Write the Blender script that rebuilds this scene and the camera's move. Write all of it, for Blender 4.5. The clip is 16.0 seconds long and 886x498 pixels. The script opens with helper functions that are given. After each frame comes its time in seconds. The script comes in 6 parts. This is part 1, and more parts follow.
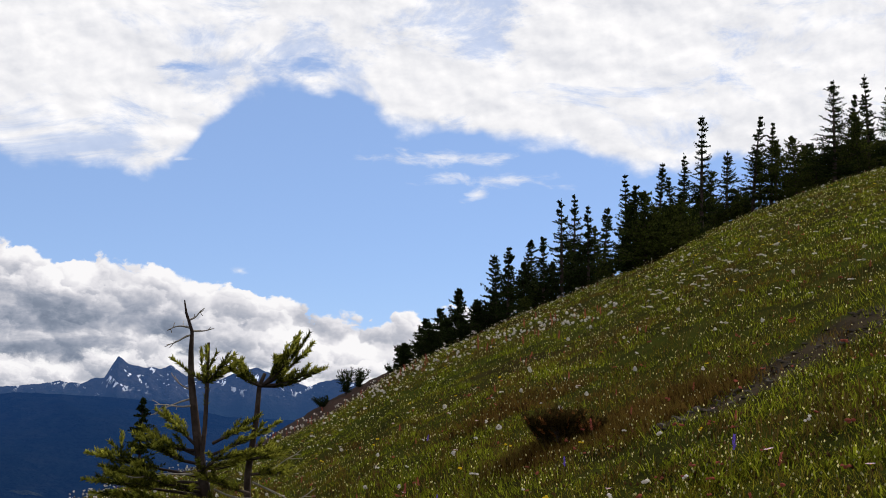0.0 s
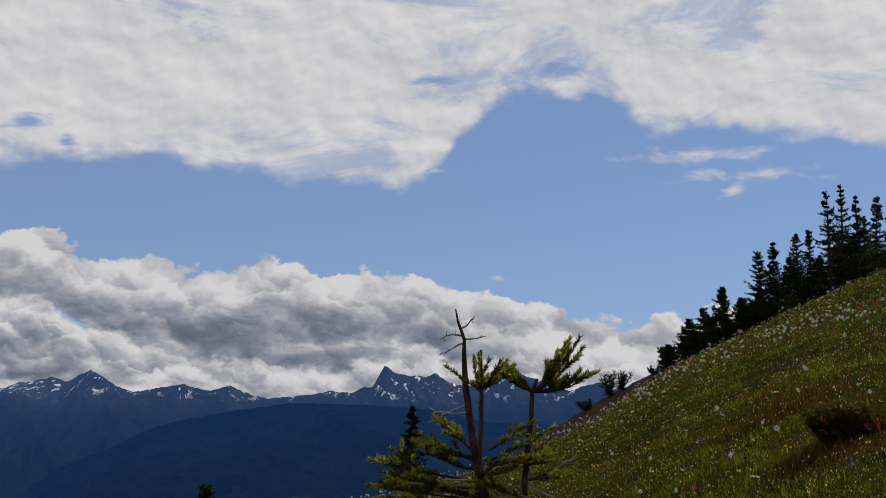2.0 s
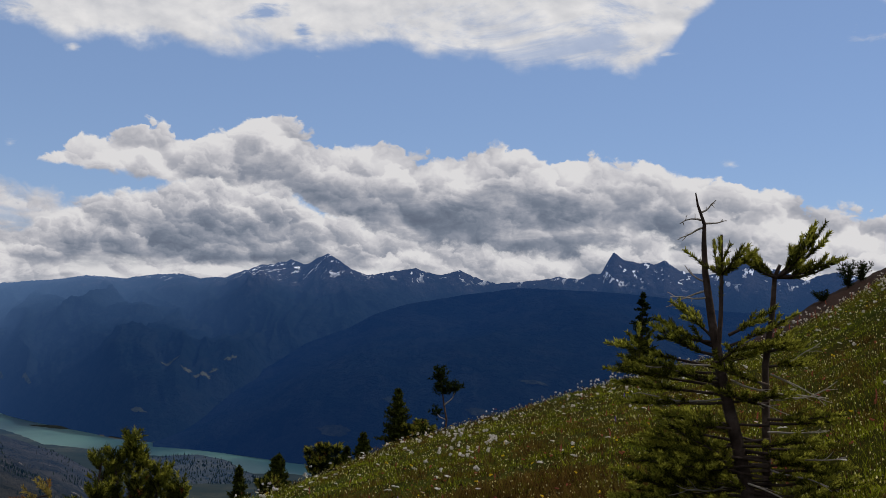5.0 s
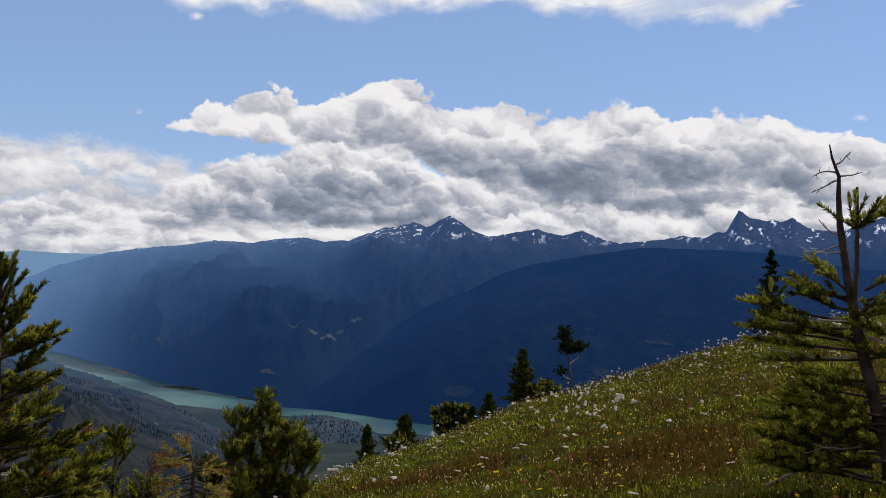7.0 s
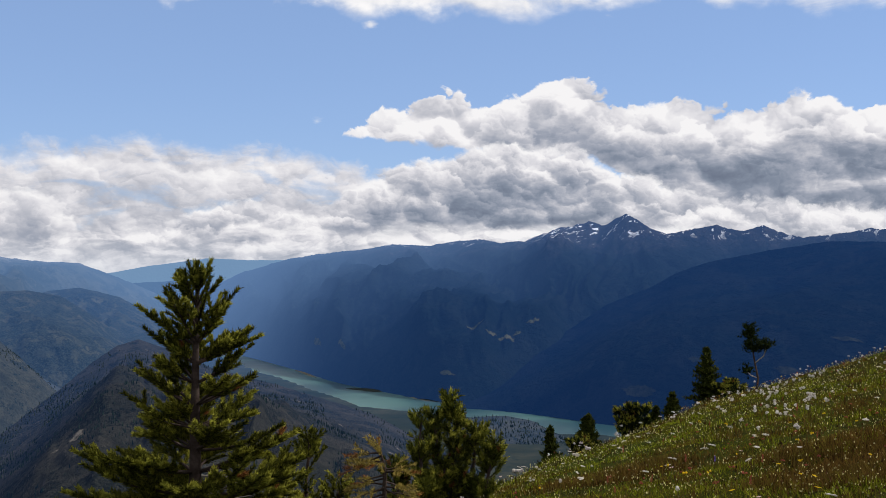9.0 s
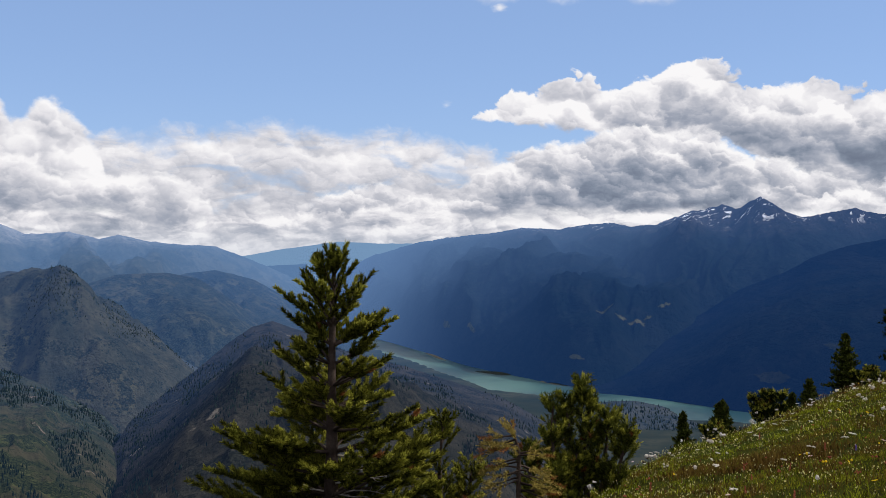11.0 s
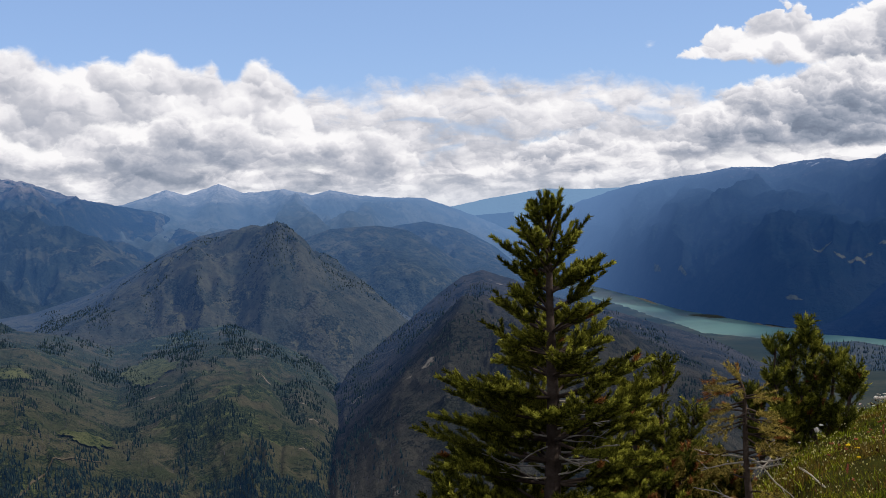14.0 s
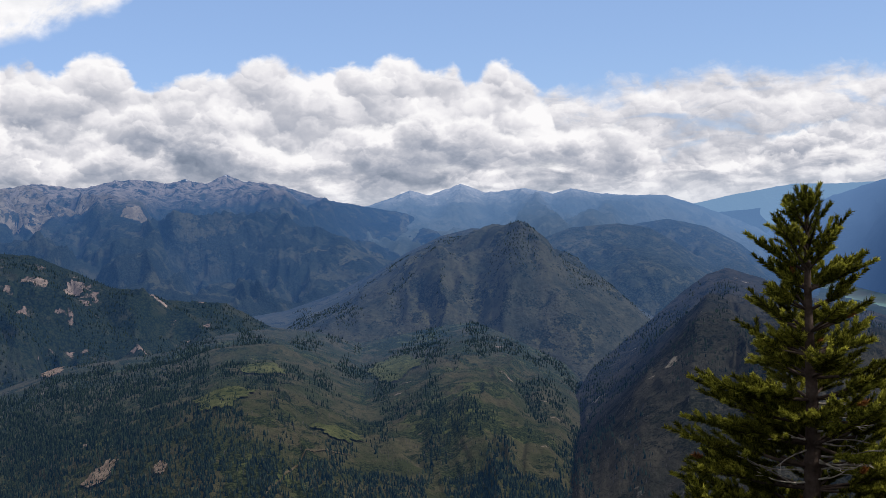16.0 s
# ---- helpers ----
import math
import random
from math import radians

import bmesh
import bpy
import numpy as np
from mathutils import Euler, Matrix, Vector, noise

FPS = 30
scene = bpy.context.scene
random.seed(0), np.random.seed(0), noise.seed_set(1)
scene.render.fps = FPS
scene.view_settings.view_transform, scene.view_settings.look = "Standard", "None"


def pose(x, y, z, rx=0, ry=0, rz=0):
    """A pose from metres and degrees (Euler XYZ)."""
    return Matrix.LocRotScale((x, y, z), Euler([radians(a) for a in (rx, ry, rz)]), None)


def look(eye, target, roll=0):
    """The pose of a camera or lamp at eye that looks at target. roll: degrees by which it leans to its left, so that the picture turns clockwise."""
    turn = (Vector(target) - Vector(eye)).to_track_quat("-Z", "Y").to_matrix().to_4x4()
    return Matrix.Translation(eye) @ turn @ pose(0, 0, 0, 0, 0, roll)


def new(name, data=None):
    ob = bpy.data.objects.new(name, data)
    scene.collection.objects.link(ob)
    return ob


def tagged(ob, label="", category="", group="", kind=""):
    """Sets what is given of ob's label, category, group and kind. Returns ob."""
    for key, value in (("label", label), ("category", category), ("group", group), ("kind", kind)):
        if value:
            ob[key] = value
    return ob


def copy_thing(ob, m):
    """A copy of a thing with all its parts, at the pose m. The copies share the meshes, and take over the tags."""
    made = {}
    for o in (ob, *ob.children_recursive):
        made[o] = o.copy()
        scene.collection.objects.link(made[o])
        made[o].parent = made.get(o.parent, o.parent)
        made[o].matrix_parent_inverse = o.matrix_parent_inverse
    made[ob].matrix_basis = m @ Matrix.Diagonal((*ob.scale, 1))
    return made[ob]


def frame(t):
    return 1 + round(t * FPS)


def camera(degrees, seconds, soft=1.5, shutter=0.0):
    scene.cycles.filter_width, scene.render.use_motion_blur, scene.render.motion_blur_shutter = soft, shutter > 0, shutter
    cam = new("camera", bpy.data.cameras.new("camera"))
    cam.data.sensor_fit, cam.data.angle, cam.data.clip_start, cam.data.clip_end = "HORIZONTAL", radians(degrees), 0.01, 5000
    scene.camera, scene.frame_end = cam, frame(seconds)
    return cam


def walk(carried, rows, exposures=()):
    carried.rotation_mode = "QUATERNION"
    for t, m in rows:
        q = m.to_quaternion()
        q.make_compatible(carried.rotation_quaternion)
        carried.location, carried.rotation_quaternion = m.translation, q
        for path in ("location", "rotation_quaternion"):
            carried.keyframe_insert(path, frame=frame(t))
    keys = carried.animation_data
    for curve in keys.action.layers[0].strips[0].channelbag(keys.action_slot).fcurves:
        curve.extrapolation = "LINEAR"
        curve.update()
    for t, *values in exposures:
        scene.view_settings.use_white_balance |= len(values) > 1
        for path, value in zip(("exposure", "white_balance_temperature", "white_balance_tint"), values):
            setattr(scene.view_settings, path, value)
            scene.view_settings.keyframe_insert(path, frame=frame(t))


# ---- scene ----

# ================= camera: a slow turn to the left, held at arm's length from the body =================
cam = camera(38.4, 16.0, soft=0.8)
EYE, ARM = 1.6, 0.32
ROWS = [  # seconds, bearing to the left, pitch, lean to the left
    (0.0, 0.21, 8.28, 1.57), (0.5, 3.30, 8.14, 1.02), (1.0, 7.20, 8.46, 0.29), (1.5, 10.64, 8.27, 0.80), (2.0, 11.81, 8.25, 0.62),
    (2.5, 12.94, 8.14, 0.64), (3.0, 14.47, 7.24, 0.53), (3.5, 15.40, 5.31, 1.23), (4.0, 17.12, 4.70, 1.34), (4.5, 19.67, 3.37, 1.77),
    (4.7, 20.68, 3.19, 1.80), (6.8, 26.93, 1.16, 1.20), (7.0, 27.43, 1.05, 1.16), (7.5, 29.30, 0.42, 0.89), (8.0, 31.11, 0.40, 0.72), (8.5, 32.67, 0.68, 0.58),
    (9.0, 35.35, 1.00, -0.05), (9.2, 35.86, 0.73, 0.05), (11.3, 41.78, 0.31, -0.05), (11.5, 42.16, 0.28, -0.15), (12.0, 44.20, -0.44, -0.66),
    (12.5, 45.90, -1.14, -1.16), (13.0, 47.69, -1.88, -1.95), (13.5, 49.07, -1.90, -2.05), (14.0, 50.52, -1.97, -2.09), (14.5, 53.78, -1.89, -2.26),
    (15.0, 56.11, -1.60, -1.83), (15.5, 58.83, -1.48, -2.51), (16.0, 61.34, -1.59, -2.72),
]


def bearing(az, r=1.0, z=0.0):
    """The place r metres from the pivot's start, az degrees to the left of straight ahead."""
    return Vector((-math.sin(radians(az)) * r, math.cos(radians(az)) * r, z))


def carried_pose(t, yaw, pitch, lean):
    dip = 0.04 * min(max((t - 3.0) / 4.0, 0.0), 1.0)
    eye = bearing(yaw, ARM) - bearing(0.2, ARM) + Vector((0, 0, EYE - dip))
    way = bearing(yaw, math.cos(radians(pitch)), math.sin(radians(pitch)))
    return look(eye, eye + way, lean)


EXPOSURES = [(0.0, 0.0), (0.5, -0.05), (1.0, -0.18), (2.0, -0.58), (2.5, -0.68), (3.0, -0.76), (3.5, -0.82), (4.5, -0.58), (7.0, -0.14), (9.0, -0.06), (12.0, 0.0), (16.0, 0.02)]
walk(cam, [(t, carried_pose(t, a, b, c)) for t, a, b, c in ROWS], EXPOSURES)

# ================= world and sun =================
SUN_AZ, SUN_EL = -46.0, 43.0   # to the right of straight ahead, high
sun_data = bpy.data.lights.new("sun", "SUN")
sun_data.energy, sun_data.angle, sun_data.color = 4.8, radians(0.6), (1.0, 0.95, 0.87)
sun = new("sun", sun_data)
sun_way = bearing(SUN_AZ, math.cos(radians(SUN_EL)), math.sin(radians(SUN_EL)))
sun.matrix_world = look(sun_way * 200, (0, 0, 0))


class Net:
    """A small helper to write node trees."""

    def __init__(self, tree):
        self.tree = tree
        tree.nodes.clear()

    def node(self, kind, **props):
        n = self.tree.nodes.new(kind)
        for k, v in props.items():
            setattr(n, k, v)
        return n

    def put(self, socket, value):
        if isinstance(value, bpy.types.NodeSocket):
            self.tree.links.new(value, socket)
        elif value is not None:
            if hasattr(socket.default_value, "__len__") and not hasattr(value, "__len__"):
                value = (value,) * len(socket.default_value)
            if hasattr(socket.default_value, "__len__") and len(value) == 3 and len(socket.default_value) == 4:
                value = (*value, 1)
            socket.default_value = value

    def math(self, op, a, b=None, c=None, clamp=False):
        n = self.node("ShaderNodeMath", operation=op, use_clamp=clamp)
        for s, v in zip(n.inputs, (a, b, c)):
            self.put(s, v)
        return n.outputs[0]

    def vec(self, op, a, b=None):
        n = self.node("ShaderNodeVectorMath", operation=op)
        self.put(n.inputs[0], a)
        if b is not None:
            self.put(n.inputs[3] if op == "SCALE" else n.inputs[1], b)
        return n.outputs["Value"] if op in ("LENGTH", "DOT_PRODUCT") else n.outputs[0]

    def noise(self, vector, scale, detail=4.0, rough=0.55, distortion=0.0, out="Fac"):
        n = self.node("ShaderNodeTexNoise")
        for k, v in (("Vector", vector), ("Scale", scale), ("Detail", detail), ("Roughness", rough), ("Distortion", distortion)):
            self.put(n.inputs[k], v)
        return n.outputs[out]

    def voronoi(self, vector, scale, feature="F1", smooth=0.5, rand=1.0):
        n = self.node("ShaderNodeTexVoronoi", feature=feature)
        self.put(n.inputs["Vector"], vector)
        self.put(n.inputs["Scale"], scale)
        self.put(n.inputs["Randomness"], rand)
        if feature == "SMOOTH_F1":
            self.put(n.inputs["Smoothness"], smooth)
        return n.outputs["Distance"]

    def mix(self, fac, a, b, blend="MIX"):
        n = self.node("ShaderNodeMix", data_type="RGBA", blend_type=blend)
        self.put(n.inputs["Factor"], fac)
        self.put(n.inputs["A"], None)
        self.put(n.inputs[6], a)
        self.put(n.inputs[7], b)
        return n.outputs[2]

    def step(self, value, lo, hi, smooth=True):
        n = self.node("ShaderNodeMapRange", interpolation_type="SMOOTHSTEP" if smooth else "LINEAR")
        for s, v in zip(n.inputs, (value, lo, hi, 0.0, 1.0)):
            self.put(s, v)
        return n.outputs[0]

    def ramp(self, fac, stops, interp="LINEAR"):
        n = self.node("ShaderNodeValToRGB")
        n.color_ramp.interpolation = interp
        el = n.color_ramp.elements
        while len(el) < len(stops):
            el.new(0.5)
        for e, (p, v) in zip(el, stops):
            e.position = p
            e.color = (v, v, v, 1) if not hasattr(v, "__len__") else (*v, 1)
        self.put(n.inputs[0], fac)
        return n.outputs[0]

    def combine(self, x, y, z=0.0):
        n = self.node("ShaderNodeCombineXYZ")
        for s, v in zip(n.inputs, (x, y, z)):
            self.put(s, v)
        return n.outputs[0]


world = bpy.data.worlds.new("sky")
scene.world = world
world.use_nodes = True
w = Net(world.node_tree)
coords = w.node("ShaderNodeTexCoord").outputs["Generated"]
sep = w.node("ShaderNodeSeparateXYZ")
w.put(sep.inputs[0], coords)
sky = w.node("ShaderNodeTexSky", sky_type="NISHITA", sun_disc=False, sun_elevation=radians(SUN_EL), sun_rotation=radians(-SUN_AZ), altitude=2200, air_density=1.0, dust_density=0.6, ozone_density=1.6)
# bearing (degrees to the left) and elevation (degrees)
az = w.math("MULTIPLY", w.math("ARCTAN2", w.math("MULTIPLY", sep.outputs[0], -1.0), sep.outputs[1]), 57.2958)
el = w.math("MULTIPLY", w.math("ARCSINE", sep.outputs[2]), 57.2958)
flat = w.combine(az, el, 0.0)


def edge_of(stops, lo=-30.0, hi=90.0, top=25.0):
    """A cloud's edge: elevations by bearing."""
    fac = w.math("DIVIDE", w.math("SUBTRACT", az, lo), hi - lo)
    return w.math("MULTIPLY", w.ramp(fac, [((a - lo) / (hi - lo), e / top) for a, e in stops]), top)


def heap(at, scale, smooth):
    """Rounded heaps of one size: how deep inside its heap a place lies, and how much it turns to the sun."""
    n = w.node("ShaderNodeTexVoronoi", feature="SMOOTH_F1", voronoi_dimensions="2D")
    for k, v in (("Vector", at), ("Scale", scale), ("Smoothness", smooth)):
        w.put(n.inputs[k], v)
    turn = w.vec("DOT_PRODUCT", w.vec("SUBTRACT", at, n.outputs["Position"]), (-0.35 * scale, 0.85 * scale, 0.0))
    return w.math("SUBTRACT", 0.42, n.outputs["Distance"]), turn


def cumulus_relief(shift, scale):
    """Cumulus heaps on heaps: the swelling of the outline, and the light on them (about -0.5 to 0.5)."""
    at = w.vec("ADD", w.vec("MULTIPLY", flat, (1.0, 1.25, 1.0)), (shift, shift * 0.37, 0.0))
    bent = w.vec("ADD", at, w.vec("SCALE", w.vec("SUBTRACT", w.noise(at, scale * 1.1, 4.0, 0.6, out="Color"), (0.5, 0.5, 0.5)), 1.0 / scale))
    finer = w.vec("ADD", bent, w.vec("SCALE", w.vec("SUBTRACT", w.noise(at, scale * 4.0, 4.0, 0.6, out="Color"), (0.5, 0.5, 0.5)), 0.34 / scale))
    swell, light = 0.0, 0.0
    for k, (src, size, weight) in enumerate(((bent, 1.0, 1.0), (finer, 2.2, 0.6), (finer, 4.6, 0.34))):
        d, turn = heap(src, scale * size, (0.6, 0.5, 0.45)[k])
        swell = w.math("MULTIPLY_ADD", d, weight * 0.55 / scale, swell)
        light = w.math("MULTIPLY_ADD", turn, (0.85, 0.40, 0.17)[k], light)
    fine = w.math("SUBTRACT", w.noise(finer, scale * 9.0, 5.0, 0.62), 0.5)
    return w.math("MULTIPLY_ADD", fine, 0.20 / scale, swell), w.math("MULTIPLY_ADD", fine, 0.12, light)


CLOUD_TONES = [(0.0, (0.96, 0.945, 0.955)), (0.17, (0.77, 0.76, 0.80)), (0.34, (0.54, 0.55, 0.61)), (0.53, (0.36, 0.39, 0.47)), (0.75, (0.23, 0.27, 0.35)), (1.0, (0.15, 0.18, 0.25))]


def cloud(top, base, relief, soften, body, contrast, dark=None, deep=2.6, ragged=1.0):
    """One bank of cloud between two edges: its cover and its colour."""
    swell, light = relief
    rough = w.math("MULTIPLY", swell, ragged)
    depth = w.math("ADD", w.math("SUBTRACT", top, el), rough)
    inside = depth
    if base is not None:
        inside = w.math("MINIMUM", depth, w.math("ADD", w.math("SUBTRACT", el, base), w.math("MULTIPLY", rough, 0.5)))
    dull = w.math("MULTIPLY_ADD", w.step(depth, 0.1, deep, False), 0.36, body)
    if dark is not None:
        dull = w.math("ADD", dull, w.math("MULTIPLY", w.math("MULTIPLY", dark, w.math("MULTIPLY_ADD", w.step(mottle, 0.3, 0.62), 1.3, 0.25)), w.step(depth, 0.5, deep)))
    dull = w.math("SUBTRACT", dull, w.math("MULTIPLY", light, contrast))
    return w.step(inside, 0.0, soften), w.ramp(w.math("MULTIPLY", dull, 0.76), CLOUD_TONES)


near_relief, far_relief = cumulus_relief(0.0, 0.34), cumulus_relief(43.0, 0.55)
streaks = w.noise(w.vec("MULTIPLY", flat, (0.34, 1.0, 1.0)), 1.0, 5.0, 0.55, 0.5)
mottle = w.noise(w.vec("MULTIPLY", flat, (0.5, 1.1, 1.0)), 0.8, 5.0, 0.6, 0.3)

# the high sheet overhead: its lower edge, its thin places, and wisps below it
sheet_edge = edge_of([(-30, 11.6), (-12, 11.9), (-9, 11.7), (-6.8, 12.0), (-5.3, 12.9), (-1, 13.1), (2.5, 13.6), (5.2, 14.7), (8, 15.3), (9.6, 14.5), (11, 13.3), (11.6, 12.2), (13.1, 11.0), (13.6, 10.6), (15, 10.8), (20, 11.3), (26.4, 11.8), (29.3, 11.4), (32, 11.2), (38, 11.3),
                      (43, 11.7), (44, 12.0), (47.5, 11.5), (49, 13.0), (55, 15.0), (71, 14.0), (74.4, 9.8), (77.3, 8.7), (80, 8.0), (90, 7.0)])
sheet_at = w.vec("MULTIPLY", flat, (0.30, 0.44, 1.0))
s1 = w.noise(sheet_at, 1.0, 9.0, 0.52, 0.1)
s2 = w.noise(w.vec("ADD", sheet_at, (-0.07, 0.13, 0.0)), 1.0, 9.0, 0.52, 0.1)
sheet_in = w.math("ADD", w.math("SUBTRACT", el, sheet_edge), w.math("MULTIPLY", w.math("SUBTRACT", s1, 0.5), 3.2))
sheet = w.step(sheet_in, -0.1, w.math("MULTIPLY_ADD", s2, 1.6, 0.0))
holes = w.step(w.math("ADD", w.noise(w.vec("MULTIPLY", flat, (0.13, 0.30, 1.0)), 1.0, 9.0, 0.66, 0.5), w.math("MULTIPLY", w.step(w.math("ABSOLUTE", w.math("SUBTRACT", az, 9.0)), 9.0, 2.0), -0.06)), 0.33, 0.47)
sheet = w.math("MULTIPLY", sheet, w.math("MULTIPLY_ADD", holes, 0.55, 0.45))
shred = w.noise(w.vec("MULTIPLY", flat, (0.55, 1.5, 1.0)), 1.0, 8.0, 0.6, 0.3)
for a0, e0, ra, re in ((0.6, 12.35, 4.6, 0.6), (-1.8, 11.4, 4.2, 0.6), (-1.3, 10.75, 0.9, 0.4), (12.2, 11.75, 1.0, 0.28), (27.9, 11.6, 0.6, 0.5), (38.6, 11.0, 0.45, 0.35), (41.0, 6.7, 0.5, 0.35), (9.3, 6.95, 0.5, 0.25)):
    off = w.vec("LENGTH", w.combine(w.math("DIVIDE", w.math("SUBTRACT", az, a0), ra), w.math("DIVIDE", w.math("SUBTRACT", el, e0), re), 0.0))
    wisp = w.step(w.math("ADD", w.math("SUBTRACT", 0.8, off), w.math("MULTIPLY", w.math("SUBTRACT", shred, 0.5), 3.4)), 0.0, 1.3)
    sheet = w.math("MAXIMUM", sheet, w.math("MULTIPLY", wisp, 0.85))
for a0, e0, ra, re in ((30.3, 13.1, 1.7, 0.55), (28.6, 12.3, 0.7, 1.0), (41.5, 12.3, 1.2, 0.7), (12.2, 15.8, 1.6, 0.5), (7.0, 16.2, 2.6, 0.7)):
    off = w.vec("LENGTH", w.combine(w.math("DIVIDE", w.math("SUBTRACT", az, a0), ra), w.math("DIVIDE", w.math("SUBTRACT", el, e0), re), 0.0))
    sheet = w.math("MULTIPLY", sheet, w.math("SUBTRACT", 1.0, w.math("MULTIPLY", w.step(w.math("ADD", w.math("SUBTRACT", 0.9, off), w.math("MULTIPLY", w.math("SUBTRACT", shred, 0.5), 3.0)), 0.0, 0.9), 0.85)))
sheet_tone = w.math("ADD", 0.80, w.math("MULTIPLY", w.math("SUBTRACT", s1, s2), 1.25))
sheet_colour = w.ramp(sheet_tone, [(0.3, (0.50, 0.54, 0.62)), (0.62, (0.74, 0.75, 0.80)), (0.95, (1.03, 1.015, 1.02))])

# the pale bank at the valley's far end, half dissolved in streaks
veil_top = edge_of([(-30, 1.5), (28, 2.0), (34, 4.0), (38.8, 4.8), (41, 5.4), (43.8, 5.8), (46.2, 5.5), (47.4, 6.0), (49, 6.2), (50.6, 5.8), (53, 5.8), (57, 5.4), (60, 4.0), (90, 2)])
veil_cover, veil_tint = cloud(veil_top, None, far_relief, 0.9, w.math("MULTIPLY_ADD", w.math("SUBTRACT", streaks, 0.5), -0.8, 0.20), 0.35, None, 5.0, 0.6)
veil_cover = w.math("MULTIPLY", veil_cover, w.math("MULTIPLY_ADD", w.step(w.math("ADD", streaks, w.math("MULTIPLY", w.math("SUBTRACT", mottle, 0.5), 0.8)), 0.30, 0.52), 0.45, 0.55))
# the great bank along the snowy range
bank_top = edge_of([(-30, 3.0), (-8, 4.6), (-0.8, 5.5), (1, 5.0), (2, 5.3), (3.4, 4.9), (6, 5.2), (6.9, 6.2), (8.4, 5.9), (9.9, 6.4), (11.5, 6.5), (12.7, 7.0), (14.2, 6.7), (15.5, 7.3), (17.2, 7.1), (18.5, 7.6), (20, 7.6), (21.4, 7.2), (25.4, 7.6), (27.2, 7.2), (28.2, 8.2), (29.7, 8.8), (30.8, 8.6),
                    (31.8, 8.1), (33.3, 7.5), (35.5, 7.8), (37.9, 7.1), (39.0, 6.6), (39.9, 6.2), (40.3, 5.0), (41, 2.0), (90, -3)])
bank_base = edge_of([(-30, 0), (5, 0.5), (9, 2.2), (13, 2.0), (20, 2.2), (24, 2.6), (26.5, 3.8), (28.5, 4.9), (31, 5.1), (34.7, 5.5), (37.7, 5.8), (40.2, 6.1), (90, 6)])
bank_dark = w.ramp(w.math("DIVIDE", w.math("ADD", az, 30.0), 120.0), [((a + 30) / 120, v) for a, v in ((-30, 0.1), (4, 0.05), (8, 0.16), (12, 0.36), (22, 0.38), (27, 0.30), (32, 0.26), (38, 0.1), (90, 0.1))])
bank = cloud(bank_top, bank_base, near_relief, w.math("MULTIPLY_ADD", mottle, 0.7, -0.12), 0.03, 0.80, bank_dark, 2.8, 0.62)
# cumulus in front of it, lower
low_top = edge_of([(-30, 2.0), (4, 2.4), (9, 3.1), (13, 4.0), (16, 3.0), (20, 3.1), (24, 3.4), (27, 4.6), (29.7, 5.6), (31.7, 5.9), (34.7, 5.6), (36.5, 5.0), (38.7, 4.4), (40.2, 3.2), (41.5, 2.6), (44, 3.3), (47, 2.6), (49, 1.6), (90, 1.0)])
low = cloud(low_top, None, far_relief, 0.45, 0.12, 0.75, 0.28, 2.4, 0.7)
# heaped white cumulus beyond the far hills, two banks deep
left_top = edge_of([(-30, -5), (55.4, -2), (56.0, 4.6), (56.8, 5.5), (57.4, 6.2), (58.5, 6.8), (59.2, 6.3), (59.8, 5.7), (60.5, 6.6), (61.2, 6.4), (62.4, 7.2), (63.3, 7.5), (64.1, 6.6), (65.1, 7.0), (66.9, 6.8), (68, 7.2), (69.1, 7.2), (71.1, 6.6), (73.1, 6.4), (74.5, 6.6), (75.3, 7.6), (76.6, 7.8), (77.9, 6.7),
                    (78.7, 7.4), (80, 7.4), (84, 7.2), (90, 7)])
left_back = cloud(left_top, None, near_relief, 0.5, 0.06, 0.60, 0.08, 3.2, 0.45)
front_top = edge_of([(-30, -5), (50.6, -2), (51.2, 1.8), (51.9, 2.7), (53.6, 3.7), (55.4, 4.0), (56.6, 3.8), (58.2, 3.5), (59.5, 4.4), (62.2, 4.8), (64.7, 4.3), (67.8, 3.4), (70.7, 4.8), (72.4, 5.8), (74.6, 5.4), (78, 3.8), (80, 5.3), (90, 5)])
left_front = cloud(front_top, None, cumulus_relief(91.0, 0.42), 0.5, 0.05, 0.60, 0.24, 2.2, 0.55)
# flat strips of cloud low over the ridges
strip_top = w.math("MULTIPLY_ADD", w.math("SUBTRACT", mottle, 0.5), 2.2, 2.3)
strips = (w.math("MULTIPLY", w.step(w.math("SUBTRACT", strip_top, el), 0.0, 0.9), w.step(streaks, 0.32, 0.46)), w.ramp(w.math("ADD", w.math("MULTIPLY", w.math("SUBTRACT", streaks, 0.62), -2.2), w.math("MULTIPLY", far_relief[1], -0.4)), CLOUD_TONES))

blue = w.mix(1.0, sky.outputs[0], (0.104, 0.112, 0.136), "MULTIPLY")
blue = w.mix(0.5, blue, (0.34, 0.50, 0.80))
tone = w.mix(sheet, blue, sheet_colour)
for cover, tint in ((veil_cover, veil_tint), bank, low, left_back, left_front, strips):
    tone = w.mix(cover, tone, tint)
tone = w.mix(w.step(el, -1.0, -4.0), tone, (0.12, 0.15, 0.19))
tone = w.mix(w.math("MULTIPLY", w.step(el, 1.8, -0.3), 0.6), tone, (0.62, 0.66, 0.74))
back = w.node("ShaderNodeBackground")
w.put(back.inputs[0], tone)
back.inputs[1].default_value = 1.0
out = w.node("ShaderNodeOutputWorld")
w.put(out.inputs[0], back.outputs[0])


